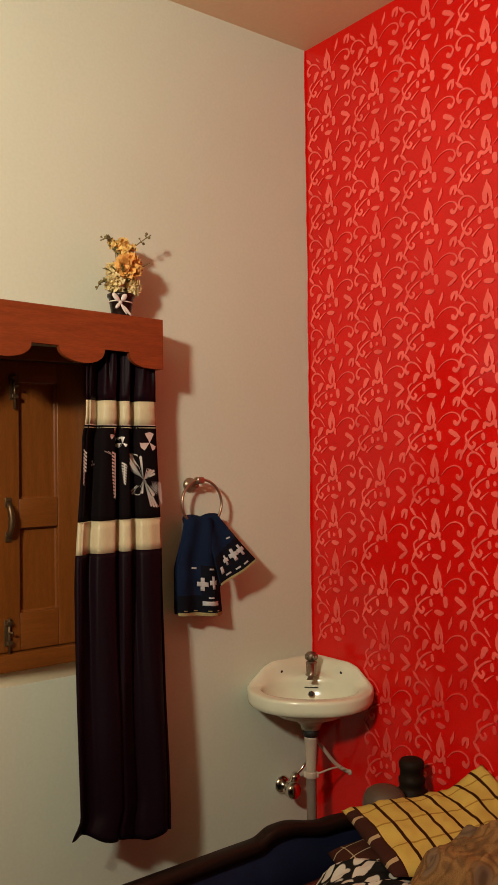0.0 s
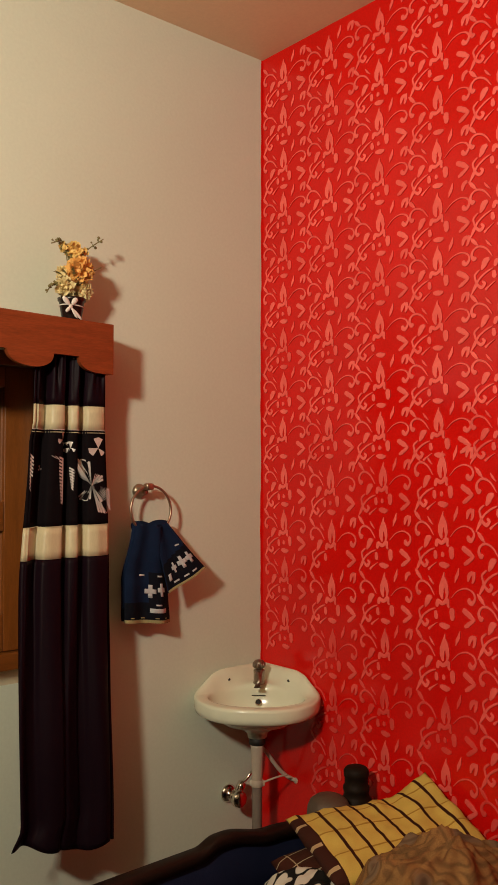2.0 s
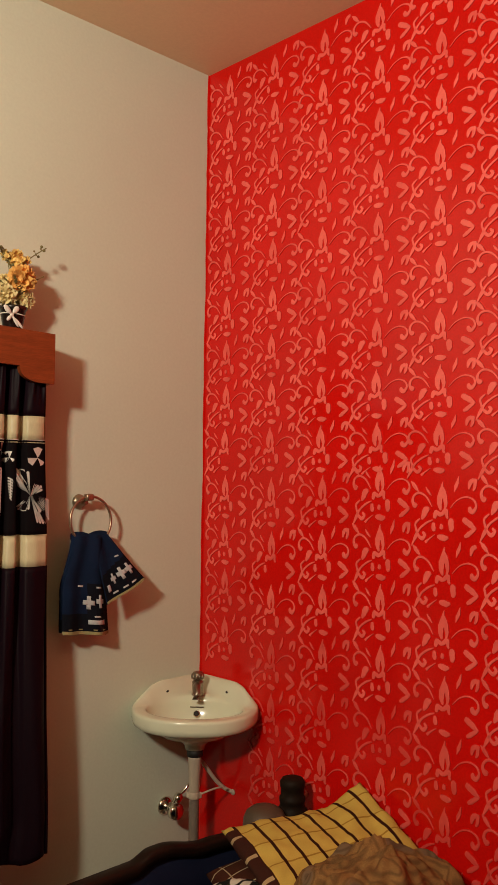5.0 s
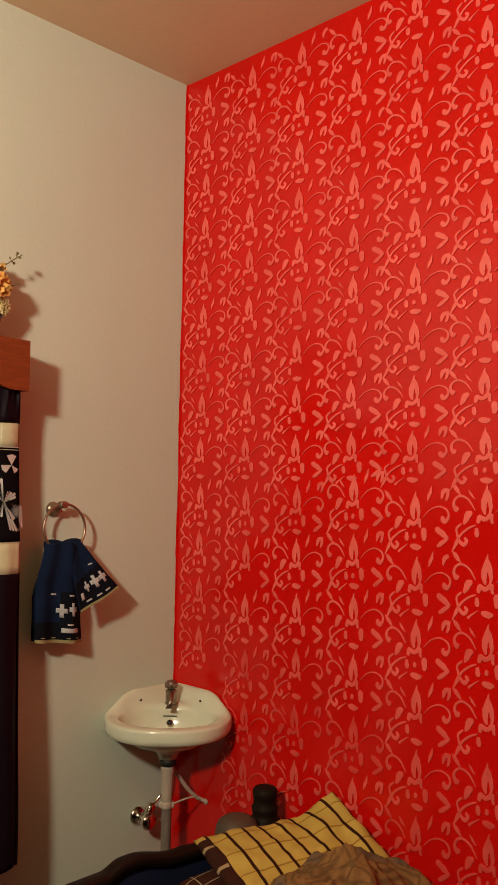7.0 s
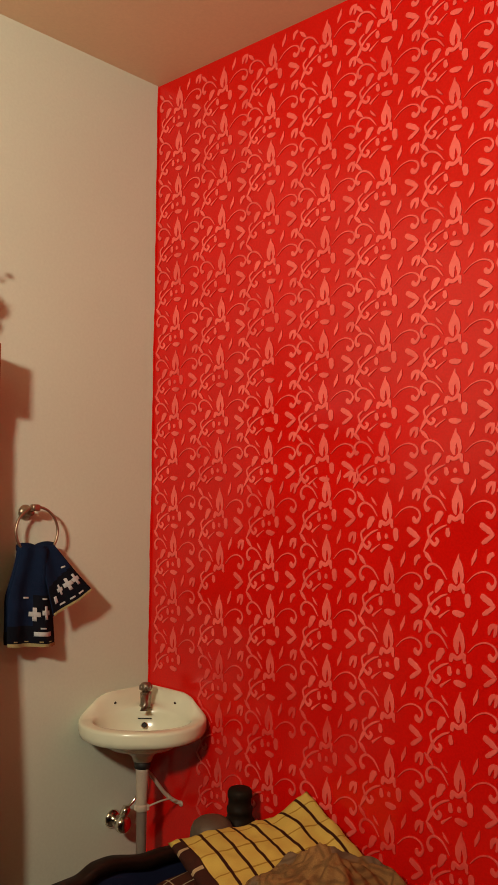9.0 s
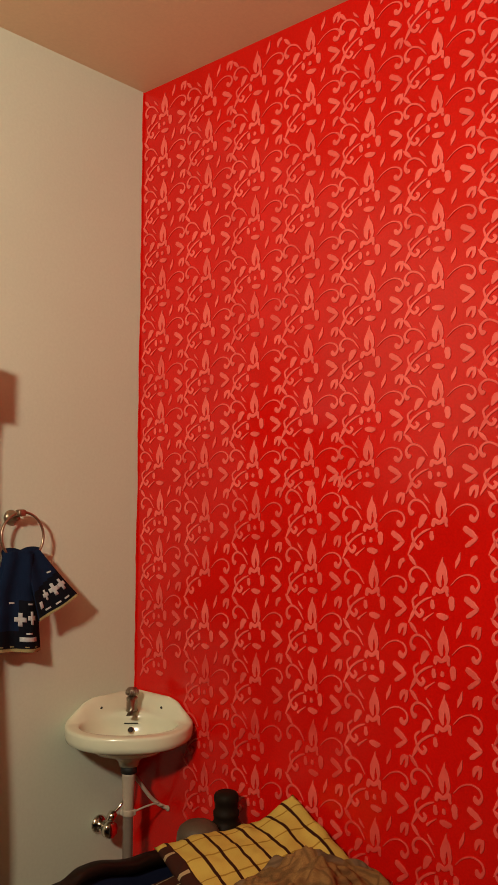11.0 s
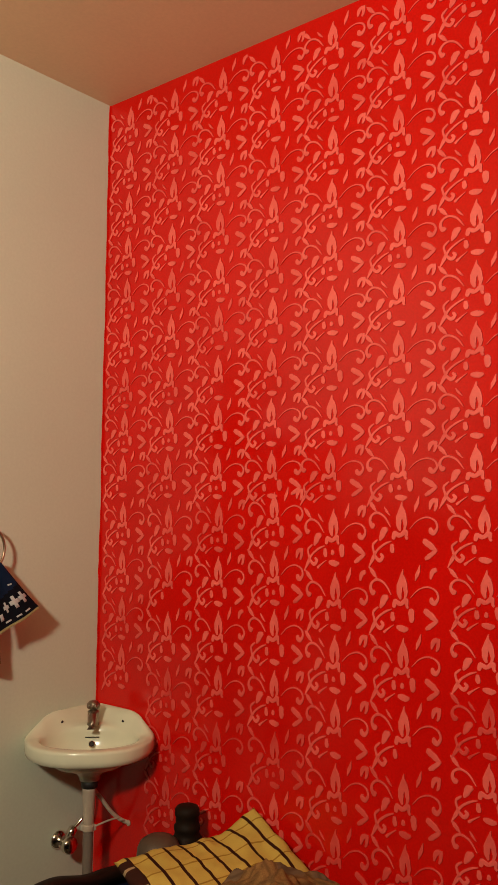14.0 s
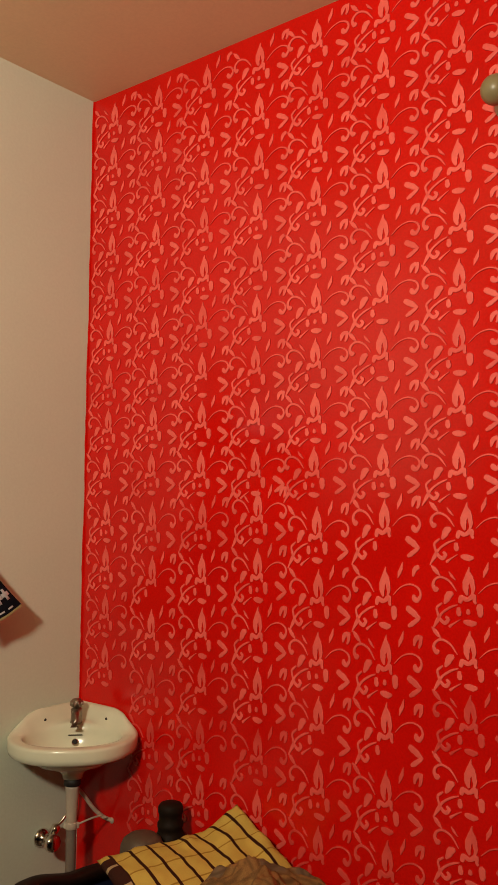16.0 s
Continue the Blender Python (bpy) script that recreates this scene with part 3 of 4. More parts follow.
def bloom(name, cx, cy, cz, radius, count, mat, label):
    """A full flower head of many small curled petals."""
    bm = bmesh.new()
    for k in range(count):
        t = (k + 0.5) / count
        pol = math.acos(1 - 1.75 * t)
        az = k * 2.39996 + rng.uniform(-0.3, 0.3)
        d = Vector((math.sin(pol) * math.cos(az), -math.cos(pol) * 0.75 + 0.1, math.sin(pol) * math.sin(az)))
        d = (d + Vector((0, 0, 0.25))).normalized()
        side = d.cross(Vector((rng.uniform(-1, 1), rng.uniform(-1, 1), rng.uniform(-1, 1)))).normalized()
        nrm = side.cross(d)
        L, W = radius * rng.uniform(0.7, 1.08), radius * rng.uniform(0.18, 0.32)
        c0 = Vector((cx, cy, cz))
        ring = [c0 + d * L * 0.3 - side * W * 0.5, c0 + d * L * 0.3 + side * W * 0.5, c0 + d * L * 0.75 + side * W + nrm * W * 0.25,
                c0 + d * L + nrm * W * 0.7, c0 + d * L * 0.75 - side * W + nrm * W * 0.25]
        bm.faces.new([bm.verts.new(p) for p in ring[:3]] + [bm.verts.new(ring[3]), bm.verts.new(ring[4])])
    bmesh.ops.create_icosphere(bm, subdivisions=2, radius=radius * 0.62, matrix=Matrix.Translation((cx, cy, cz)))
    part(name, bm, mat, plant, label)


bloom("flower_head", FX + 0.018, FY - 0.02, 2.242, 0.048, 330, M_ORANGE, "large orange silk flower")
bloom("flower_head", FX + 0.008, FY, 2.308, 0.034, 190, M_YELLOW, "yellow silk flower")
bloom("flower_head", FX - 0.03, FY - 0.015, 2.182, 0.037, 220, M_PALE, "pale yellow silk flower")
bloom("flower_head", FX + 0.035, FY - 0.01, 2.178, 0.034, 190, M_PALE, "pale yellow silk flower")
bloom("flower_head", FX - 0.02, FY + 0.02, 2.235, 0.028, 90, M_PALE, "pale yellow silk flower")
bloom("flower_head", FX - 0.03, FY, 2.315, 0.02, 40, M_YELLOW, "small yellow silk flower")
bloom("flower_head", FX + 0.045, FY, 2.31, 0.018, 36, M_YELLOW, "small yellow silk flower")


def sprig(points, buds, mat=M_STEM):
    bm = bmesh.new()
    path = spline(points, 8)
    tube(bm, path, 0.0018, 6)
    for k in range(buds):
        p = path[int(len(path) * (0.45 + 0.54 * k / buds))]
        for _ in range(3):
            q = p + Vector((rng.uniform(-0.012, 0.012), rng.uniform(-0.01, 0.01), rng.uniform(-0.01, 0.014)))
            tube(bm, [p, q], 0.001, 5)
            bmesh.ops.create_icosphere(bm, subdivisions=1, radius=rng.uniform(0.003, 0.0055), matrix=Matrix.Translation(q))
    part("sprig", bm, mat, plant, "thin sprig with small buds")


top = (FX, FY, 2.15)
sprig([top, (FX - 0.01, FY, 2.27), (FX - 0.045, FY - 0.01, 2.325), (FX - 0.085, FY - 0.02, 2.315)], 4)
sprig([top, (FX + 0.02, FY, 2.28), (FX + 0.06, FY - 0.01, 2.325), (FX + 0.105, FY - 0.02, 2.36)], 4)
sprig([top, (FX + 0.03, FY, 2.2), (FX + 0.06, FY - 0.02, 2.24), (FX + 0.092, FY - 0.03, 2.262)], 2)
sprig([top, (FX - 0.05, FY - 0.01, 2.185), (FX - 0.08, FY - 0.02, 2.185), (FX - 0.1, FY - 0.02, 2.155)], 4)
sprig([top, (FX + 0.0, FY, 2.26), (FX + 0.005, FY, 2.3), (FX + 0.02, FY, 2.335)], 3)
sprig([top, (FX - 0.02, FY, 2.29), (FX - 0.03, FY, 2.315), (FX - 0.036, FY, 2.335)], 3)
bm = bmesh.new()
for k in range(46):
    az, up = rng.uniform(0, 6.28), rng.uniform(2.165, 2.24)
    p = Vector((FX + 0.03 * math.cos(az), FY + 0.025 * math.sin(az), up))
    d = Vector((math.cos(az), math.sin(az) * 0.8, rng.uniform(-0.1, 0.7))).normalized()
    sd = d.cross(Vector((0, 0, 1))).normalized() * 0.006
    L = rng.uniform(0.02, 0.04)
    bm.faces.new([bm.verts.new(q) for q in (p, p + d * L * 0.5 + sd, p + d * L, p + d * L * 0.5 - sd)])
part("leaves", bm, M_STEM, plant, "small olive leaves")

# ---- towel ring and towel ----
RX, RZ, RY, RR = -0.574, 1.452, -0.062, 0.084
ring = thing("towel_ring", "round metal towel ring on the cream wall", "towel ring", at=(0, 0, 0))
bm = bmesh.new()
tube(bm, [(RX + RR * math.sin(a * math.pi / 32), RY + 0.006 * math.cos(a * math.pi / 32), RZ + RR * math.cos(a * math.pi / 32)) for a in range(64)], 0.0048, 10, True)
part("ring", bm, M_RING, ring)
bm = bmesh.new()
lathe(bm, [(0.027, 0.0005), (0.027, 0.005), (0.023, 0.011), (0.013, 0.018), (0.012, 0.04), (0.01, 0.046)], pose(RX - 0.012, 0, 1.516, 90), 28)
box(bm, RX - 0.024, RX + 0.008, -0.072, -0.044, 1.521, 1.546, 0.008)
part("bracket", bm, M_RING, ring)

towel = thing("hand_towel", "navy blue hand towel with white crosses hanging from the ring", "towel", at=(0, 0, 0))


def towel_main(u, v):
    """v runs from the ring down, u from the wall's window side to the corner."""
    z = 1.4 - v * (0.327 + 0.022 * u)
    l = -0.652 - 0.045 * smooth(0, 0.6, v)
    r = -0.528 + 0.034 * v
    x = l + (r - l) * u
    y = -0.078 - 0.014 * math.sin(2 * math.pi * (1.6 * u + 0.1)) * (0.5 + 0.5 * v) - 0.018 * math.sin(math.pi * u) - 0.005 * wob(x, 1, z, 18)
    z += 0.006 * math.sin(6 * u) * (1 - v)
    return Vector((x, y, z))


def towel_flap(u, v):
    a, b = Vector((-0.588, -0.082, 1.4)), Vector((-0.521, -0.082, 1.405))
    c, d = Vector((-0.535, -0.116, 1.162)), Vector((-0.379, -0.124, 1.24))
    p = a.lerp(b, u).lerp(c.lerp(d, u), v)
    p.y -= 0.008 * math.sin(math.pi * u) * (0.4 + v * 0.6) + 0.007 * math.sin(7 * u + 3 * v) * (1 - u * v)
    p.x -= 0.004 * math.sin(math.pi * v) * u
    return p


def towel_back(u, v):
    p = towel_main(u, v)
    return Vector((p.x + 0.006 * u, p.y + 0.02, p.z - 0.012 * v * u + 0.004))


# near-black cloth colour towards the hem and over the lower right part
part("back_layer", sheet(towel_back, 20, 30, -0.006, mats=lambda u, v: 1 if v > 0.86 else 0), (M_TOWEL, M_TOWELDK), towel)
part("front_layer", sheet(towel_main, 36, 48, -0.006, mats=lambda u, v: 1 if v > 0.8 or (u > 0.5 and v > 0.47) else 0), (M_TOWEL, M_TOWELDK), towel)
part("folded_layer", sheet(towel_flap, 30, 36, -0.006, mats=lambda u, v: 1 if v > 0.45 + 0.15 * (1 - u) else 0), (M_TOWEL, M_TOWELDK), towel)
# roll of cloth over the ring
bm = bmesh.new()
tube(bm, [(x, -0.052, 1.378 + 0.02 * abs(math.sin((x + 0.575) * 26)) - 0.9 * (x + 0.574) ** 2) for x in [-0.64 + 0.0068 * i for i in range(21)]], 0.024, 12,
     taper=lambda t: 0.75 + 0.25 * math.sin(math.pi * t))
part("gather", bm, M_TOWEL, towel)


def patch(surface, name, u0, u1, v0, v1, mat, label="", n=4, tilt=0.0):
    f = lambda u, v: Vector(surface(u0 + (u1 - u0) * u, v0 + (v1 - v0) * v + tilt * u)) - Vector((0, 0.0022, 0))
    return part(name, sheet(f, n, n, -0.002), mat, towel, label)


def cross(surface, u, v, du, dv):
    f = [(u - du, u + du, v - dv * 0.34, v + dv * 0.34), (u - du * 0.34, u + du * 0.34, v - dv, v + dv)]
    for a in f:
        patch(surface, "white_cross", *a, M_TOWELWH)


cross(towel_main, 0.52, 0.675, 0.1, 0.068)
cross(towel_main, 0.735, 0.655, 0.085, 0.068)
for u in (0.31, 0.66):
    patch(towel_main, "white_dash", u, u + 0.11, 0.505, 0.522, M_TOWELWH)
patch(towel_main, "white_dash", 0.5, 0.86, 0.85, 0.895, M_TOWELWH)
patch(towel_main, "white_dash", 0.6, 0.72, 0.805, 0.82, M_TOWELWH)
for u in (0.1, 0.35, 0.58, 0.8):
    patch(towel_main, "white_dash", u, u + 0.07, 0.945, 0.955, M_HEM)
patch(towel_main, "hem", 0.0, 1.0, 0.968, 1.0, M_HEM, "olive yellow hem", 24)
cross(towel_flap, 0.58, 0.69, 0.13, 0.1)
cross(towel_flap, 0.83, 0.68, 0.11, 0.1)
cross(towel_flap, 0.33, 0.71, 0.07, 0.08)
patch(towel_flap, "white_dash", 0.66, 0.8, 0.4, 0.425, M_TOWELWH)
patch(towel_flap, "white_dash", 0.1, 0.18, 0.76, 0.86, M_TOWELWH)
for u in (0.2, 0.45, 0.68):
    patch(towel_flap, "white_dash", u, u + 0.13, 0.895, 0.92, M_TOWELWH)
patch(towel_flap, "hem", 0.0, 1.0, 0.965, 1.0, M_HEM, "olive yellow hem", 24)

# ---- unseen cupboard assumed beside the window, added to darken the glossy red paint's reflection ----
cupboard = thing("cupboard", "unseen dark brown cupboard added for its reflection in the red wall", "cupboard", at=(0, 0, 0))
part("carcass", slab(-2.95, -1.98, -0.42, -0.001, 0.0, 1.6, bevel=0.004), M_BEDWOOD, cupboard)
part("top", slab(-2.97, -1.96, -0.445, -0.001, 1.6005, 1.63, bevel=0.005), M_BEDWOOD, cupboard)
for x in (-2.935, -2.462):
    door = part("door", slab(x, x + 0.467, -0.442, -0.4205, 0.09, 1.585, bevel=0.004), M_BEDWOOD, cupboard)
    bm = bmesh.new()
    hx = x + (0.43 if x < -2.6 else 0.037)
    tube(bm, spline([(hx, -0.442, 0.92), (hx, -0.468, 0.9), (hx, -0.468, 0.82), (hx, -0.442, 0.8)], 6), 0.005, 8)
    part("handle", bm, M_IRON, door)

# ---- corner wash basin ----
# local axes: d leads from the corner into the room, s along the red wall's side
basin = thing("wash_basin", "cream glazed ceramic corner wash basin fixed to two walls", "wash basin", at=(0, 0, 0))
Q = math.sqrt(0.5)


def corner(d, s, z):
    return Vector((-d * Q + s * Q, -d * Q - s * Q, z))


BD, GAP = 0.295, 0.004


def outline(a):
    """Distance from the bowl's centre to the basin's outer edge in the direction a (0 leads into the room)."""
    dx, sx = math.cos(a), math.sin(a)
    lo, hi = 0.0, 0.6
    for _ in range(40):
        m = (lo + hi) / 2
        d, s = BD + dx * m, abs(sx * m)
        inside = d - s > GAP and s < 0.234 - max(0, 0.25 - d) * 0.1
        if d > 0.25:
            inside = inside and ((d - 0.25) / 0.222) ** 2 + (s / 0.234) ** 2.6 < 1
        else:
            inside = inside and s < 0.234
        lo, hi = (m, hi) if inside else (lo, m)
    return lo


SEG = 120
bm = bmesh.new()
RIM = 0.765


def basin_ring(f):
    return [bm.verts.new(f(2 * math.pi * i / SEG)) for i in range(SEG)]


def ell(k, z, shift=0.0):
    return lambda a: corner(BD + shift + 0.128 * k * math.cos(a), 0.176 * k * math.sin(a), z)


def back_height(d, s):
    """The splash-back: level along both walls, sloping down at its two ends."""
    near = min(1.0, max(0.0, (0.054 - (d - abs(s)) * Q) / 0.034))
    ends = min(1.0, max(0.0, (0.233 - abs(s)) / 0.054))
    return (0.05 * near + 0.016 * smooth(0.205, 0.15, d)) * ends


def flat(k, z, lift):
    def f(a):
        e, o = ell(1.0, z)(a), outline(a)
        d0, s0 = BD + 0.128 * math.cos(a), 0.176 * math.sin(a)
        d1, s1 = BD + o * math.cos(a), o * math.sin(a)
        d, s = d0 + (d1 - d0) * k, s0 + (s1 - s0) * k
        return corner(d, s, z + (lift and back_height(d, s)))
    return f


def skirt(k, z):
    return lambda a: corner(BD + (outline(a) * math.cos(a)) * k - 0.05 * (1 - k), outline(a) * math.sin(a) * k, z)


rings = [basin_ring(f) for f in (
    ell(0.12, 0.652), ell(0.4, 0.656), ell(0.66, 0.668), ell(0.84, 0.69), ell(0.94, 0.729), ell(0.985, 0.753), flat(0.0, 0.7605, True), flat(0.12, RIM - 0.001, True), flat(0.3, RIM, True),
    flat(0.5, RIM + 0.001, True), flat(0.7, RIM + 0.001, True), flat(0.88, RIM, True), flat(0.97, RIM - 0.003, True), flat(1.0, RIM - 0.011, True),
    skirt(1.0, 0.73), skirt(0.985, 0.715), skirt(0.93, 0.707), skirt(0.78, 0.695), skirt(0.55, 0.673), skirt(0.36, 0.65), skirt(0.23, 0.636), skirt(0.17, 0.622), skirt(0.15, 0.605))]
for a, b in zip(rings, rings[1:]):
    for i in range(SEG):
        bm.faces.new((a[i], a[(i + 1) % SEG], b[(i + 1) % SEG], b[i]))
bm.faces.new(rings[0][::-1])
bm.faces.new(rings[-1])
bmesh.ops.recalc_face_normals(bm, faces=bm.faces)
part("bowl", bm, M_CERAMIC, basin)


def disc(name, p, nrm, r, mat, label="", h=0.002, hole=0.0):
    m = Matrix.Translation(p) @ Vector(nrm).to_track_quat("Z", "Y").to_matrix().to_4x4()
    bm = bmesh.new()
    lathe(bm, [(r * 0.9, -h), (r, 0), (r * 0.92, h * 0.6), (r * 0.5, h * 0.5)], m, 20)
    return part(name, bm, mat, basin, label)


# solid dark discs and a bar stand in for shaded openings; nothing is cut
into = (-Q, -Q, 0.5)
for s in (-0.113, 0.113):
    disc("screw_hole", corner(0.172, s, RIM + back_height(0.172, s) + 0.001), (-Q * 0.6, -Q * 0.6, 0.8), 0.0055, M_HOLE_SHADE, "dark disc for the shade in a drilled hole")
disc("overflow_rim", corner(0.191, 0.0, 0.716), into, 0.0125, M_CHROME, "chrome overflow ring")
disc("overflow", corner(0.1915, 0.0, 0.7165) + Vector((-0.001, -0.001, 0.0012)), into, 0.0095, M_HOLE_SHADE, "dark disc for the shade in the overflow hole")
bm = slab(-0.026, 0.026, -0.002, 0.002, -0.0012, 0.0012)
bm.transform(Matrix.Translation(corner(0.178, 0, 0.738)) @ pose(0, 0, 0, 0, 0, -45))
part("slot", bm, M_HOLE_SHADE, basin, "dark bar for the shaded slot above the overflow")
disc("waste", corner(BD, 0, 0.654), (0, 0, 1), 0.022, M_CHROME, "chrome waste")

tap = thing("pillar_tap", "dull worn chrome pillar tap on the wash basin", "tap", at=(0, 0, 0))
tz = RIM + back_height(0.155, 0) - 0.004
at = lambda d, z: Matrix.Translation(corner(d, 0, z))
bm = bmesh.new()
lathe(bm, [(0.022, 0), (0.024, 0.003), (0.02, 0.009), (0.021, 0.02), (0.021, 0.045), (0.022, 0.05), (0.014, 0.056), (0.009, 0.058)], at(0.15, tz), 24)
part("body", bm, M_TAP, tap)
bm = bmesh.new()
tube(bm, [corner(d, 0, z) for d, z in ((0.155, tz + 0.034), (0.18, tz + 0.04), (0.205, tz + 0.036), (0.222, tz + 0.022), (0.226, tz + 0.002))], 0.0155, 14)
part("spout", bm, M_TAP, tap)
bm = bmesh.new()
lathe(bm, [(0.008, 0.056), (0.017, 0.06), (0.0225, 0.07), (0.0225, 0.078), (0.017, 0.087), (0.006, 0.09)], at(0.15, tz), 24)
for k in range(10):
    a = k * math.pi / 5
    lathe(bm, [(0.004, 0.062), (0.005, 0.07), (0.004, 0.08)], at(0.15, tz) @ Matrix.Translation((0.0205 * math.cos(a), 0.0205 * math.sin(a), 0)), 8)
part("knob", bm, M_TAP, tap)

drain = thing("waste_pipe", "off-white waste pipe running down from the wash basin", "pipe", at=(0, 0, 0))
PD = 0.25
bm = bmesh.new()
lathe(bm, [(0.024, 0.578), (0.03, 0.581), (0.03, 0.601), (0.026, 0.6055)], at(PD, 0), 28)
part("coupling_nut", bm, M_RUBBER, drain, "black coupling nut")
bm = bmesh.new()
lathe(bm, [(0.017, 0.425), (0.0185, 0.43), (0.0245, 0.57), (0.0255, 0.579)], at(PD, 0), 28)
part("tailpiece", bm, M_PIPE, drain)
bm = bmesh.new()
lathe(bm, [(0.021, 0.425), (0.0225, 0.428), (0.0225, 0.446), (0.021, 0.449)], at(PD, 0), 28)
part("collar", bm, M_PIPE, drain)
for side in (-1, 1):
    bm = bmesh.new()
    a = corner(PD, side * 0.021, 0.436)
    box(bm, a.x - 0.006, a.x + 0.006, a.y - 0.006, a.y + 0.006, 0.426, 0.447, 0.003)
    part("clamp_lug", bm, M_HOLDER, drain, "pale plastic clamp lug")
bm = bmesh.new()
tube(bm, spline([corner(PD, 0.024, 0.44), corner(PD - 0.02, 0.07, 0.452), corner(PD - 0.05, 0.11, 0.452)], 8), 0.0035, 8)
part("side_hose", bm, M_PIPE, drain, "thin pale side hose")
prof = []
z = 0.02
while z < 0.424:
    prof += [(0.0165, z), (0.0195, z + 0.004)]
    z += 0.008
bm = bmesh.new()
lathe(bm, prof + [(0.0165, 0.4255)], at(PD, 0), 24)
lathe(bm, [(0.04, 0.0005), (0.04, 0.006), (0.022, 0.022)], at(PD, 0), 24)
part("flexible_pipe", bm, M_GREYPIPE, drain, "grey-brown ribbed flexible pipe")

valve = thing("angle_valve", "chrome angle valve on the wall under the basin", "valve", at=(0, 0, 0))
VX, VZ = -0.172, 0.347
bm = bmesh.new()
lathe(bm, [(0.035, 0.0005), (0.035, 0.005), (0.026, 0.012), (0.015, 0.018), (0.013, 0.03)], pose(VX, 0, VZ, 90), 24)
part("wall_flange", bm, M_CHROME, valve)
bm = bmesh.new()
lathe(bm, [(0.012, 0.028), (0.015, 0.032), (0.015, 0.055), (0.011, 0.06)], pose(VX, 0, VZ, 90), 20)
lathe(bm, [(0.013, 0.0), (0.013, 0.03), (0.017, 0.034), (0.017, 0.056), (0.01, 0.062)], pose(VX, -0.042, VZ, 0, 42, 0), 18)
part("body", bm, M_CHROME, valve)
bm = bmesh.new()
lathe(bm, [(0.014, 0.056), (0.03, 0.06), (0.034, 0.074), (0.029, 0.087), (0.012, 0.092)], pose(VX - 0.006, 0, VZ, 90), 10)
part("handle", bm, M_CHROME, valve)
bm = bmesh.new()
tube(bm, spline([(VX + 0.038, -0.042, VZ + 0.042), (-0.105, -0.05, 0.415), (-0.072, -0.058, 0.47), (-0.075, -0.07, 0.68)], 12), 0.006, 10)
part("hose", bm, M_CHROME, valve, "braided metal hose")
bm = bmesh.new()
tube(bm, spline([(-0.15, -0.14, 0.575), (-0.11, -0.15, 0.53), (-0.06, -0.165, 0.46), (-0.025, -0.18, 0.425), (0.0, -0.2, 0.41)], 12), 0.0075, 10)
lathe(bm, [(0.011, 0), (0.011, 0.004), (0.008, 0.006)], pose(-0.0005, -0.2, 0.41, 0, -90), 16)
tagged(part("overflow_hose", bm, M_PIPE), "bent white plastic hose from the basin to the red wall", "hose")

# ---- bed ----
bed = thing("bed", "dark wooden bed with a navy upholstered headboard", "bed", at=(0, 0, 0))
HX0, HX1, HY = -1.78, -0.14, -0.50
BEDX = (HX0, -0.1)


def crest(x):
    """The headboard's carved top edge."""
    h = 0.459 + 0.021 * smooth(-0.705, -0.635, x)
    h -= 0.036 * smooth(-0.6, -0.42, x) + 0.02 * smooth(-0.42, -0.2, x)
    return h


def headboard_strip(z_low, drop_top, y0, y1, x0, x1, n=120):
    bm = bmesh.new()
    cols = []
    for i in range(n + 1):
        x = x0 + (x1 - x0) * i / n
        zt = crest(x) - drop_top
        zl = zt - z_low if z_low < 0.2 else 0.12
        r = min(0.012, (zt - zl) / 3)
        cols.append([bm.verts.new(p) for p in ((x, y0, zl), (x, y0, zt - r), (x, y0 + r * 0.4, zt - r * 0.3), (x, y0 + r, zt), (x, y1 - r, zt), (x, y1, zt - r), (x, y1, zl))])
    for a, b in zip(cols, cols[1:]):
        for k in range(7):
            bm.faces.new((a[k], a[(k + 1) % 7], b[(k + 1) % 7], b[k]))
    bm.faces.new(cols[0][::-1])
    bm.faces.new(cols[-1])
    bmesh.ops.recalc_face_normals(bm, faces=bm.faces)
    return bm


part("headboard_rail", headboard_strip(0.034, 0.0, HY - 0.035, HY + 0.02, HX0, HX1), M_BEDWOOD, bed, "carved dark mahogany top rail")
part("headboard_panel", headboard_strip(0.5, 0.0345, HY - 0.022, HY + 0.015, HX0 + 0.05, HX1 - 0.05), M_BLUE, bed, "navy upholstered panel")
for x in (HX0, HX1 - 0.05):
    part("headboard_post", slab(x, x + 0.05, HY - 0.03, HY + 0.02, 0, crest(x + 0.025) - 0.036, bevel=0.006), M_BEDWOOD, bed)
for x in (BEDX[0], BEDX[1] - 0.03):
    part("side_rail", slab(x, x + 0.03, -2.45, HY - 0.036, 0.16, 0.27, bevel=0.004), M_BEDWOOD, bed)
part("foot_rail", slab(BEDX[0], BEDX[1], -2.49, -2.455, 0.1, 0.3, bevel=0.004), M_BEDWOOD, bed)
part("slat_base", slab(BEDX[0] + 0.032, BEDX[1] - 0.032, -2.45, HY - 0.036, 0.14, 0.165), M_BEDWOOD, bed)
for x in (BEDX[0], BEDX[1] - 0.05):
    part("leg", slab(x, x + 0.05, -2.45, -2.4, 0, 0.158, bevel=0.004), M_BEDWOOD, bed)


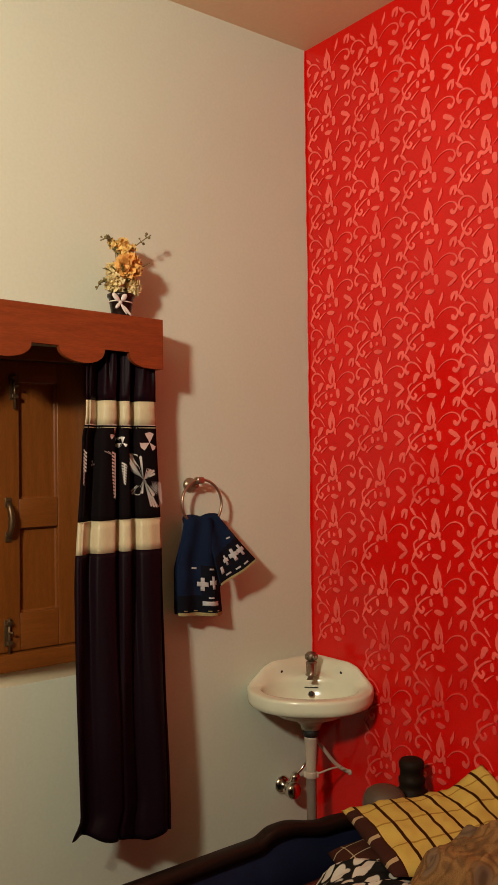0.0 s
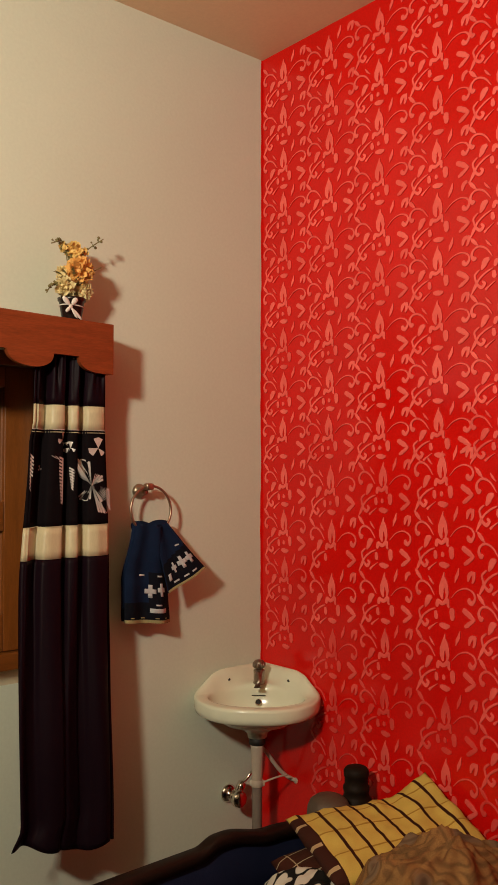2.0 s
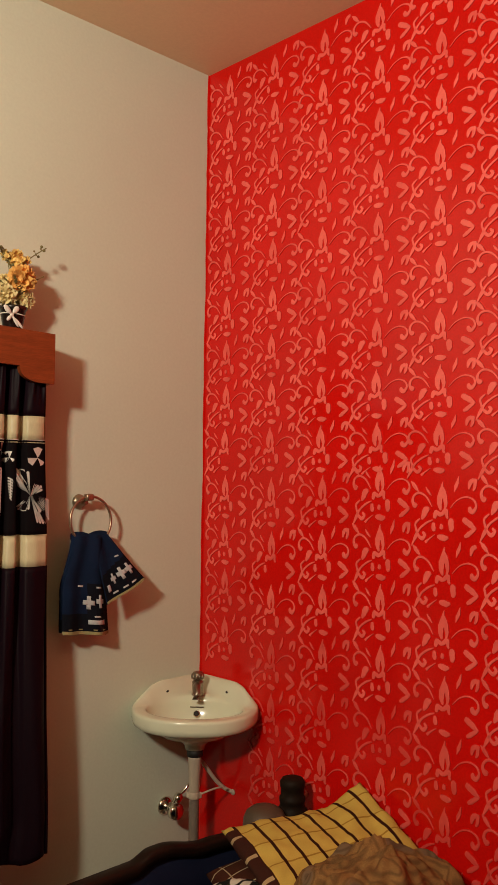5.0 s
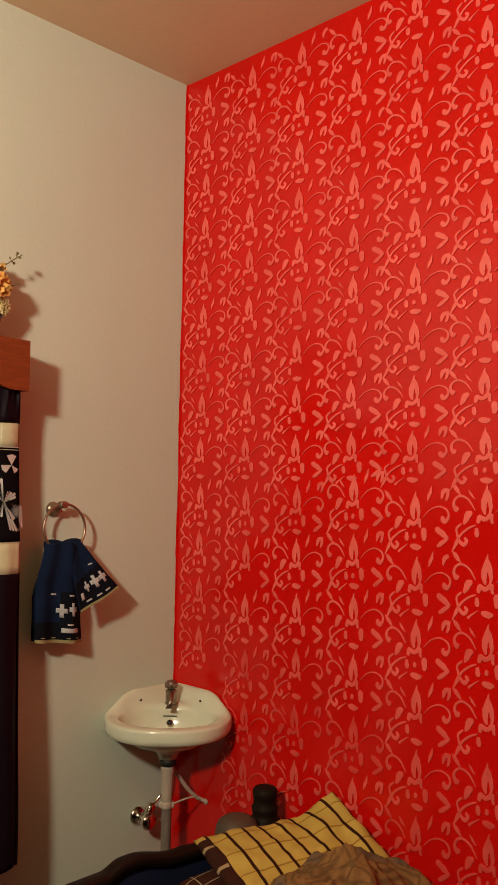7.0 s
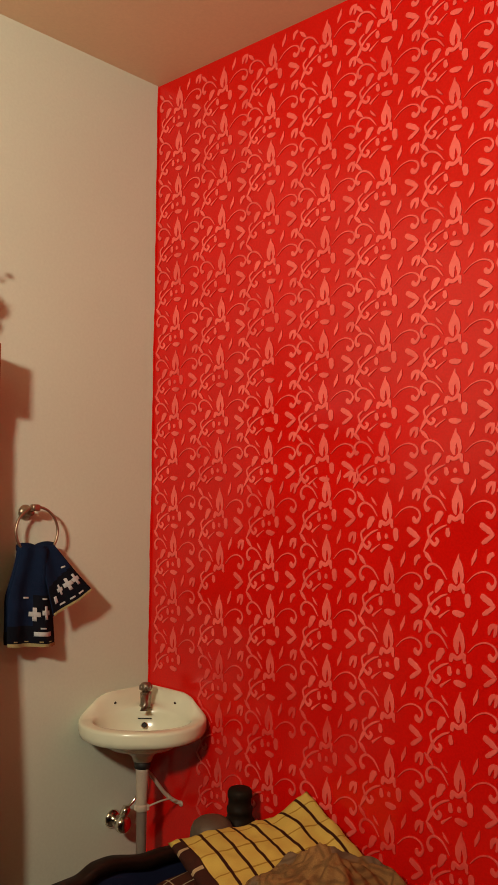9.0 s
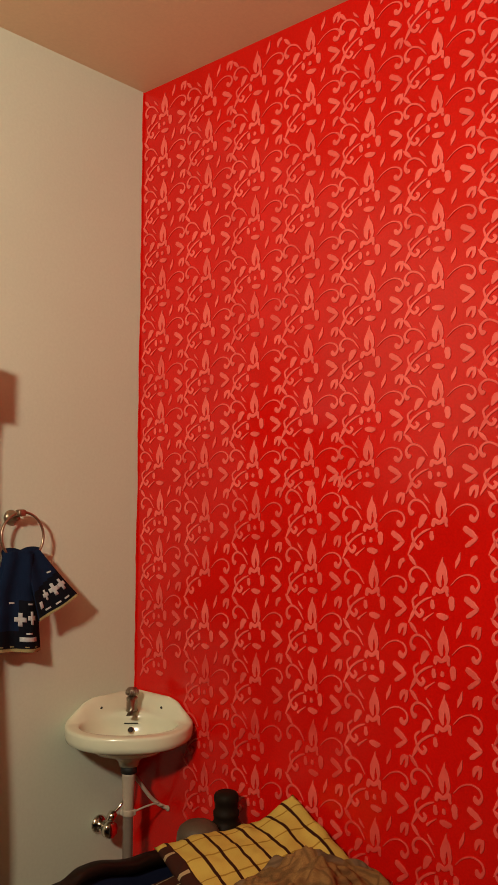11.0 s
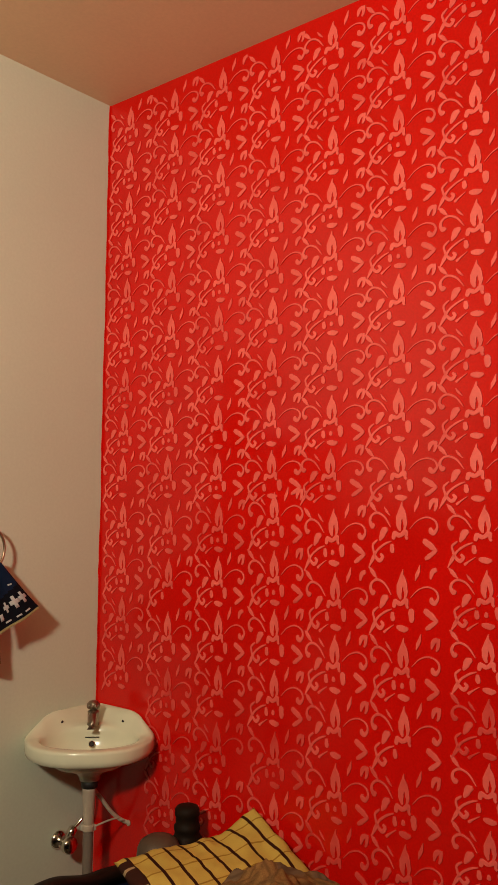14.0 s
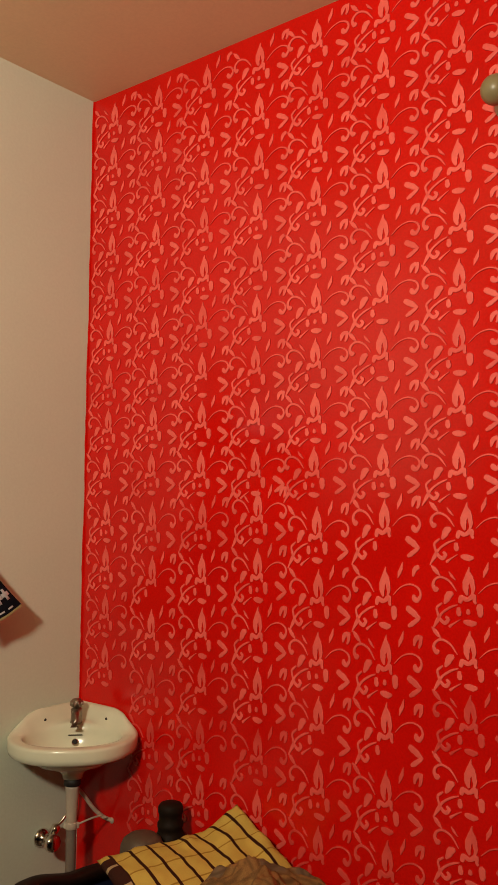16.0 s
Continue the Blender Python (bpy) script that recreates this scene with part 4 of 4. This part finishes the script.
def cushion(bm_f, nu, nv, thick, uv=False):
    """A stuffed cloth body: bm_f gives the middle surface; it swells away from its seam."""
    bm = bmesh.new()
    layer = bm.loops.layers.uv.new("UVMap")
    for sgn in (1, -1):
        g = []
        for i in range(nu + 1):
            row = []
            for j in range(nv + 1):
                u, v = i / nu, j / nv
                fu, fv = 1 - abs(2 * u - 1) ** 2.6, 1 - abs(2 * v - 1) ** 2.6
                h = thick * math.sqrt(max(0, fu * fv))
                p, n = bm_f(u, v)
                row.append(bm.verts.new(p + n * h * sgn * (1.0 if sgn > 0 else 0.55)))
            g.append(row)
        for i in range(nu):
            for j in range(nv):
                q = [(i, j), (i + 1, j), (i + 1, j + 1), (i, j + 1)]
                if sgn < 0:
                    q.reverse()
                f = bm.faces.new([g[a][b] for a, b in q])
                for lp, (a, b) in zip(f.loops, q):
                    lp[layer].uv = (a / nu, b / nv)
    bmesh.ops.remove_doubles(bm, verts=bm.verts, dist=0.0004)
    return bm


MZ = 0.30
bm = slab(BEDX[0] + 0.02, BEDX[1] + 0.03, -2.44, HY - 0.045, 0.167, MZ, bevel=0.03)
tagged(part("mattress", bm, M_MATTRESS), "maroon covered mattress on the bed", "mattress")

# pillow: back left, front left, back right and front right corners
PA, PB, PC, PD2 = Vector((-0.425, -0.595, 0.502)), Vector((-0.57, -0.95, 0.472)), Vector((-0.035, -0.835, 0.56)), Vector((-0.05, -1.08, 0.47))


def pillow_mid(u, v):
    p = PA.lerp(PC, u).lerp(PB.lerp(PD2, u), v)
    p.z -= 0.016 * math.sin(math.pi * u) * (1 - 0.5 * v)
    p.z += 0.035 * smooth(0.65, 1.0, u) * (1 - 0.4 * v) + 0.032 * smooth(0.8, 1.0, u) * (1 - v) ** 2
    p.y += 0.012 * math.sin(math.pi * u) * (1 - v) * -1
    e = 0.02 * math.sin(math.pi * u) * (2 * v - 1)
    p += Vector((0.4, 0.9, 0)) * -(-e) * -1
    n = (PC - PA).cross(PB - PA)
    n = -n.normalized() if n.z < 0 else n.normalized()
    p += n * (0.009 * wob(u * 3, v * 2, 1, 2.6) + 0.003 * wob(u * 5 + v * 3, v * 2, 6, 4.0) + 0.004 * math.sin(24 * u + 5 * v) * smooth(0.4, 0.7, u) + 0.002 * wob(u * 9, v * 5, 4, 1.8))
    return p, n


tagged(part("pillow", cushion(pillow_mid, 64, 44, 0.05), M_PILLOW), "yellow cotton pillow with dark brown stripes on another pillow", "pillow")


def lower_pillow_mid(u, v):
    p, n = pillow_mid(u, v)
    return Vector((p.x - 0.055 + 0.045 * u, p.y + 0.008, MZ + 0.075 + 0.25 * (p.z - 0.47))), Vector((0, 0, 1))


tagged(part("pillow", cushion(lower_pillow_mid, 50, 34, 0.085), M_BROWNCHECK), "dark brown pillow with thin pale lines under the yellow one", "pillow")


def heap(cx, cy, rx, ry, turn, h0, seed, n=110, wrinkle=0.018, power=2.4, foot=MZ, pleat=0.0):
    """A crumpled pile of cloth with soft ridges, closed below."""
    bm = bmesh.new()
    c, s = math.cos(turn), math.sin(turn)
    top = []
    for i in range(n + 1):
        row = []
        for j in range(n + 1):
            a, b = 2 * i / n - 1, 2 * j / n - 1
            # square to disc
            x, y = a * math.sqrt(1 - b * b / 2), b * math.sqrt(1 - a * a / 2)
            r = math.hypot(x, y)
            X, Y = cx + (x * rx * c - y * ry * s), cy + (x * rx * s + y * ry * c)
            dome = max(0, 1 - r ** power) ** 0.55
            rid = 1 - abs(wob(X + seed, Y, seed, 5.5)) * 2.2
            z = foot + 0.002 + dome * (h0 + wrinkle * rid + 0.6 * wrinkle * (1 - 2 * abs(wob(X * 0.6 + Y, Y * 0.5 + seed, 2, 15))) + 0.2 * wrinkle * wob(X, Y, 5, 40) + 0.03 * wob(X, Y, seed, 3))
            z += pleat * math.sin(15 * math.atan2(y, x) + 9 * r + 2 * wob(X, Y, 3, 6)) * r * dome   # folds that fan out from the middle
            row.append(bm.verts.new((min(X, -0.004), Y, z)))
        top.append(row)
    for i in range(n):
        for j in range(n):
            bm.faces.new((top[i][j], top[i + 1][j], top[i + 1][j + 1], top[i][j + 1]))
    edge = [top[i][0] for i in range(n)] + [top[n][j] for j in range(n)] + [top[i][n] for i in range(n, 0, -1)] + [top[0][j] for j in range(n, 0, -1)]
    low = [bm.verts.new((v.co.x, v.co.y, foot)) for v in edge]
    for k in range(len(edge)):
        m = (k + 1) % len(edge)
        bm.faces.new((edge[k], low[k], low[m], edge[m]))
    bm.faces.new(low)
    bmesh.ops.recalc_face_normals(bm, faces=bm.faces)
    return bm


tagged(part("bedsheet", heap(-0.60, -0.94, 0.21, 0.3, -0.4, 0.135, 3.0, wrinkle=0.03), M_SHEET), "crumpled black and white printed bedsheet under the pillow", "bedsheet")
tagged(part("blanket", heap(-0.32, -1.12, 0.32, 0.2, -0.35, 0.235, 7.0, wrinkle=0.042, pleat=0.017), M_BLANKET), "crumpled brown and gold printed blanket heaped on the bed", "blanket")

# small things behind the pillow
bm = bmesh.new()
lathe(bm, [(0.056, 0), (0.058, 0.004), (0.058, 0.12), (0.054, 0.15), (0.05, 0.165), (0.053, 0.17), (0.053, 0.188), (0.044, 0.198), (0.041, 0.214), (0.044, 0.218), (0.044, 0.232), (0.039, 0.237),
           (0.039, 0.262), (0.042, 0.266), (0.042, 0.284), (0.036, 0.293), (0.026, 0.297), (0.008, 0.299)], pose(-0.108, -0.605, MZ), 32)
tagged(part("flask", bm, M_FLASK), "black plastic flask standing on the bed behind the pillow", "flask")
bm = bmesh.new()
lathe(bm, [(0.07, 0), (0.072, 0.004), (0.072, 0.175), (0.07, 0.195), (0.062, 0.213), (0.045, 0.226), (0.022, 0.232), (0.005, 0.233)], pose(-0.235, -0.6, MZ), 36)
tagged(part("round_box", bm, M_DOME), "grey-brown round box with a domed lid on the bed", "box")

# ---- bulb on the red wall ----
bulb = thing("wall_bulb", "unlit frosted cream bulb in a wall holder on the red wall", "light bulb", at=(0, 0, 0))
BY, BZ = -1.765, 2.738
bm = bmesh.new()
lathe(bm, [(0.045, 0.0005), (0.045, 0.008), (0.03, 0.014), (0.022, 0.02), (0.021, 0.05), (0.018, 0.052)], pose(0, BY, BZ, 0, -90), 28)
part("holder", bm, M_HOLDER, bulb, "off-white bakelite holder")
bm = bmesh.new()
lathe(bm, [(0.017, 0.05), (0.02, 0.056), (0.029, 0.075)] + [(0.041 * math.cos(a), 0.108 + 0.041 * math.sin(a)) for a in [-0.75 + 2.25 * i / 14 for i in range(15)]], pose(0, BY, BZ, 0, -90), 32)
part("bulb", bm, M_BULB, bulb, "frosted cream bulb")

# ---- raised floral motifs of the red wall ----
# one print of the roller, built of strokes in millimetres right of and above the tip of its flame


def ribbon(bm, *points, broad=1.12):
    """A raised stroke of paint through (mm right, mm up, half width): flat on top, with steep ragged sides."""
    put = lambda x, y, h: bm.verts.new((-h / 1000, -x / 1000, y / 1000))
    path = spline([(x, y, 0) for x, y, w in points], 4)
    last = len(path) - 1
    rows = []
    for i, p in enumerate(path):
        k = min(int(i / 4), len(points) - 2)
        f = i / 4 - k
        w = broad * (points[k][2] * (1 - f) + points[k + 1][2] * f)
        w *= math.sqrt(max(0.08, 1 - (1 - min(1.0, (min(i, last - i) + 0.5) / 1.8)) ** 2))
        t = (path[min(i + 1, last)] - path[max(i - 1, 0)]).normalized()
        wl = w * (1 + 0.26 * wob(p.x, p.y, 1, 0.13))
        wr = w * (1 + 0.26 * wob(p.x, p.y, 7, 0.13))
        rows.append([put(p.x - t.y * a, p.y + t.x * a, h) for a, h in ((wl + 0.8, 0.05), (wl, 3.4), (wl * 0.7, 4.0), (-wr * 0.7, 4.0), (-wr, 3.4), (-wr - 0.8, 0.05))])
    for a, b in zip(rows, rows[1:]):
        for q in range(5):
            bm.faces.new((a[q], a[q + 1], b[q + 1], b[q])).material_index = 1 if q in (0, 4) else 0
    for end in (rows[0], rows[-1]):
        bm.faces.new(end)


STROKES = (
    # flame of two blades that part over a short dark slit
    lambda b: ribbon(b, (1, 4, 1.5), (-3, -16, 6), (-8, -36, 10), (-11, -56, 8.5), (-5, -75, 4), broad=1.05),
    lambda b: ribbon(b, (2, -10, 3), (6, -28, 8), (11, -46, 7), (13, -60, 5), (8, -75, 3), broad=1.05),
    # bow, hanging end and the ring of petals
    lambda b: ribbon(b, (-29, -99, 5), (-25, -83, 7), (-14, -85, 5.5), (-4, -90, 4.5)),
    lambda b: ribbon(b, (-5, -90, 4.5), (6, -80, 6), (16, -78, 6.5), (16, -90, 4), (21, -97, 3.5)),
    lambda b: ribbon(b, (29, -97, 5), (32, -107, 9), (33, -120, 9), (34, -133, 4.5)),
    lambda b: ribbon(b, (-34, -111, 5), (-33, -124, 7), (-30, -135, 5)),
    lambda b: ribbon(b, (-9, -120, 5), (-4, -121, 6.5), (2, -120, 5)),
    lambda b: ribbon(b, (-18, -150, 4.5), (-4, -150, 7.5), (8, -153, 7.5), (22, -150, 3.5)),
    # leaf and forked leaf above the vine
    lambda b: ribbon(b, (60, 20, 1), (55, 3, 5), (50, -8, 5), (44, -23, 1)),
    lambda b: ribbon(b, (96, -15, 3), (100, 0, 6), (106, 7, 6), (116, 11, 5)),
    lambda b: ribbon(b, (120, 14, 4), (119, 2, 5.5), (116, -10, 4.5), (112, -19, 2.5)),
    # vine with a curled end and the folded leaf under it
    lambda b: ribbon(b, (29, -68, 1.0), (56, -45, 1.6), (88, -36, 1.9), (114, -44, 2.4), (122, -60, 3.2), (112, -75, 5.5), (101, -71, 7), (101, -62, 4)),
    lambda b: ribbon(b, (75, -97, 5.5), (90, -104, 8.5), (106, -113, 7), (122, -121, 2)),
    lambda b: ribbon(b, (121, -121, 3), (108, -129, 5.5), (95, -138, 6), (82, -145, 4)),
    # hooked tendril with its leaf, bud and bell
    lambda b: ribbon(b, (-121, 4, 1), (-111, -6, 5.5), (-102, -15, 5.5), (-90, -26, 1)),
    lambda b: ribbon(b, (-39, -66, 1.6), (-63, -38, 2.6), (-90, -29, 3), (-109, -38, 3.4), (-114, -54, 5), (-106, -66, 7), (-99, -60, 5)),
    lambda b: ribbon(b, (-63, -12, 1.5), (-54, -24, 3.4), (-42, -35, 1.2)),
    lambda b: ribbon(b, (-50, -72, 4.5), (-62, -77, 10), (-69, -89, 9), (-78, -104, 3)),
    # long leaf stalk and the spiral across it
    lambda b: ribbon(b, (-37, -104, 1.8), (-64, -115, 2.8), (-88, -133, 3.2), (-102, -154, 5.5), (-117, -180, 1.5)),
    lambda b: ribbon(b, (-86, -103, 2.6), (-102, -116, 3.2), (-100, -132, 3.2), (-91, -150, 4), (-77, -158, 5), (-67, -148, 5), (-75, -139, 3.4)),
    lambda b: ribbon(b, (-64, -168, 4), (-50, -158, 2.2), (-29, -145, 1)),
)


def motif(skip=(), paint=M_MOTIF):
    """The print as raised paint: u runs along the wall (towards -y), v up; the paint stands off the wall towards -x."""
    bm = bmesh.new()
    for k, stroke in enumerate(STROKES):
        if k not in skip:
            stroke(bm)
    bmesh.ops.recalc_face_normals(bm, faces=bm.faces)
    me = bpy.data.meshes.new("floral_motif")
    bm.to_mesh(me)
    bm.free()
    me.materials.append(paint)
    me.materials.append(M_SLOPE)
    return me


WORN = ((), (6,), (16, 20), (4, 6), (10, 16, 6), (4, 6, 7, 20), (11, 9, 10), (12, 13, 20), (5, 6, 7, 8, 16, 20))
PRINTS = [motif(s) for s in WORN]
FAINT = [motif(s, M_FAINT) for s in WORN]
# roller columns: place along the wall above and below the lap, height of the first lower print, lower pitch
COLUMNS = [(-0.130, -0.134, 1.616, 0.184), (-0.378, -0.387, 1.608, 0.198), (-0.622, -0.633, 1.616, 0.190), (-0.868, -0.884, 1.655, 0.197),
           (-1.112, -1.125, 1.602, 0.197), (-1.358, -1.368, 1.625, 0.199), (-1.608, -1.630, 1.620, 0.177)]
COLUMNS += [(-1.855 - 0.2442 * k, -1.872 - 0.2442 * k, 1.615, 0.19) for k in range(9)]
rng = random.Random(11)
for upper_y, lower_y, first, pitch in COLUMNS:
    spots = [(upper_y, 1.793 + 0.1768 * k, 1.0) for k in range(9)] + [(lower_y - 0.002 * k, first - pitch * k, pitch / 0.178) for k in range(8)]
    for y, t, tall in spots:
        low = t < 1.7
        if y > -0.2 and t < 1.0:
            continue   # the roller stopped short of the basin
        # more faint prints low down: thin worn paint, and partly the dimmer light there
        pool = FAINT if rng.random() < (0.02 if not low else 0.06 if t > 1.25 else 0.4 if t > 0.9 else 0.8) + (0.4 if y > -0.7 and t < 1.1 else 0) else PRINTS
        ob = new("floral_motif", pool[rng.choice((0, 0, 0, 0, 1, 1, 1, 2, 3, 4) if not low else (0, 0, 0, 1, 1, 1, 2, 3, 4, 5, 7))])
        ob.parent = wall_red
        ob.matrix_basis = Matrix.Translation((0, y + rng.uniform(-0.003, 0.003), t + rng.uniform(-0.003, 0.003))) @ Matrix.Rotation(rng.uniform(-0.015, 0.015), 4, "X") @ Matrix.Diagonal((0.85 if low else 1, 0.96 if low else 1.0, tall, 1))
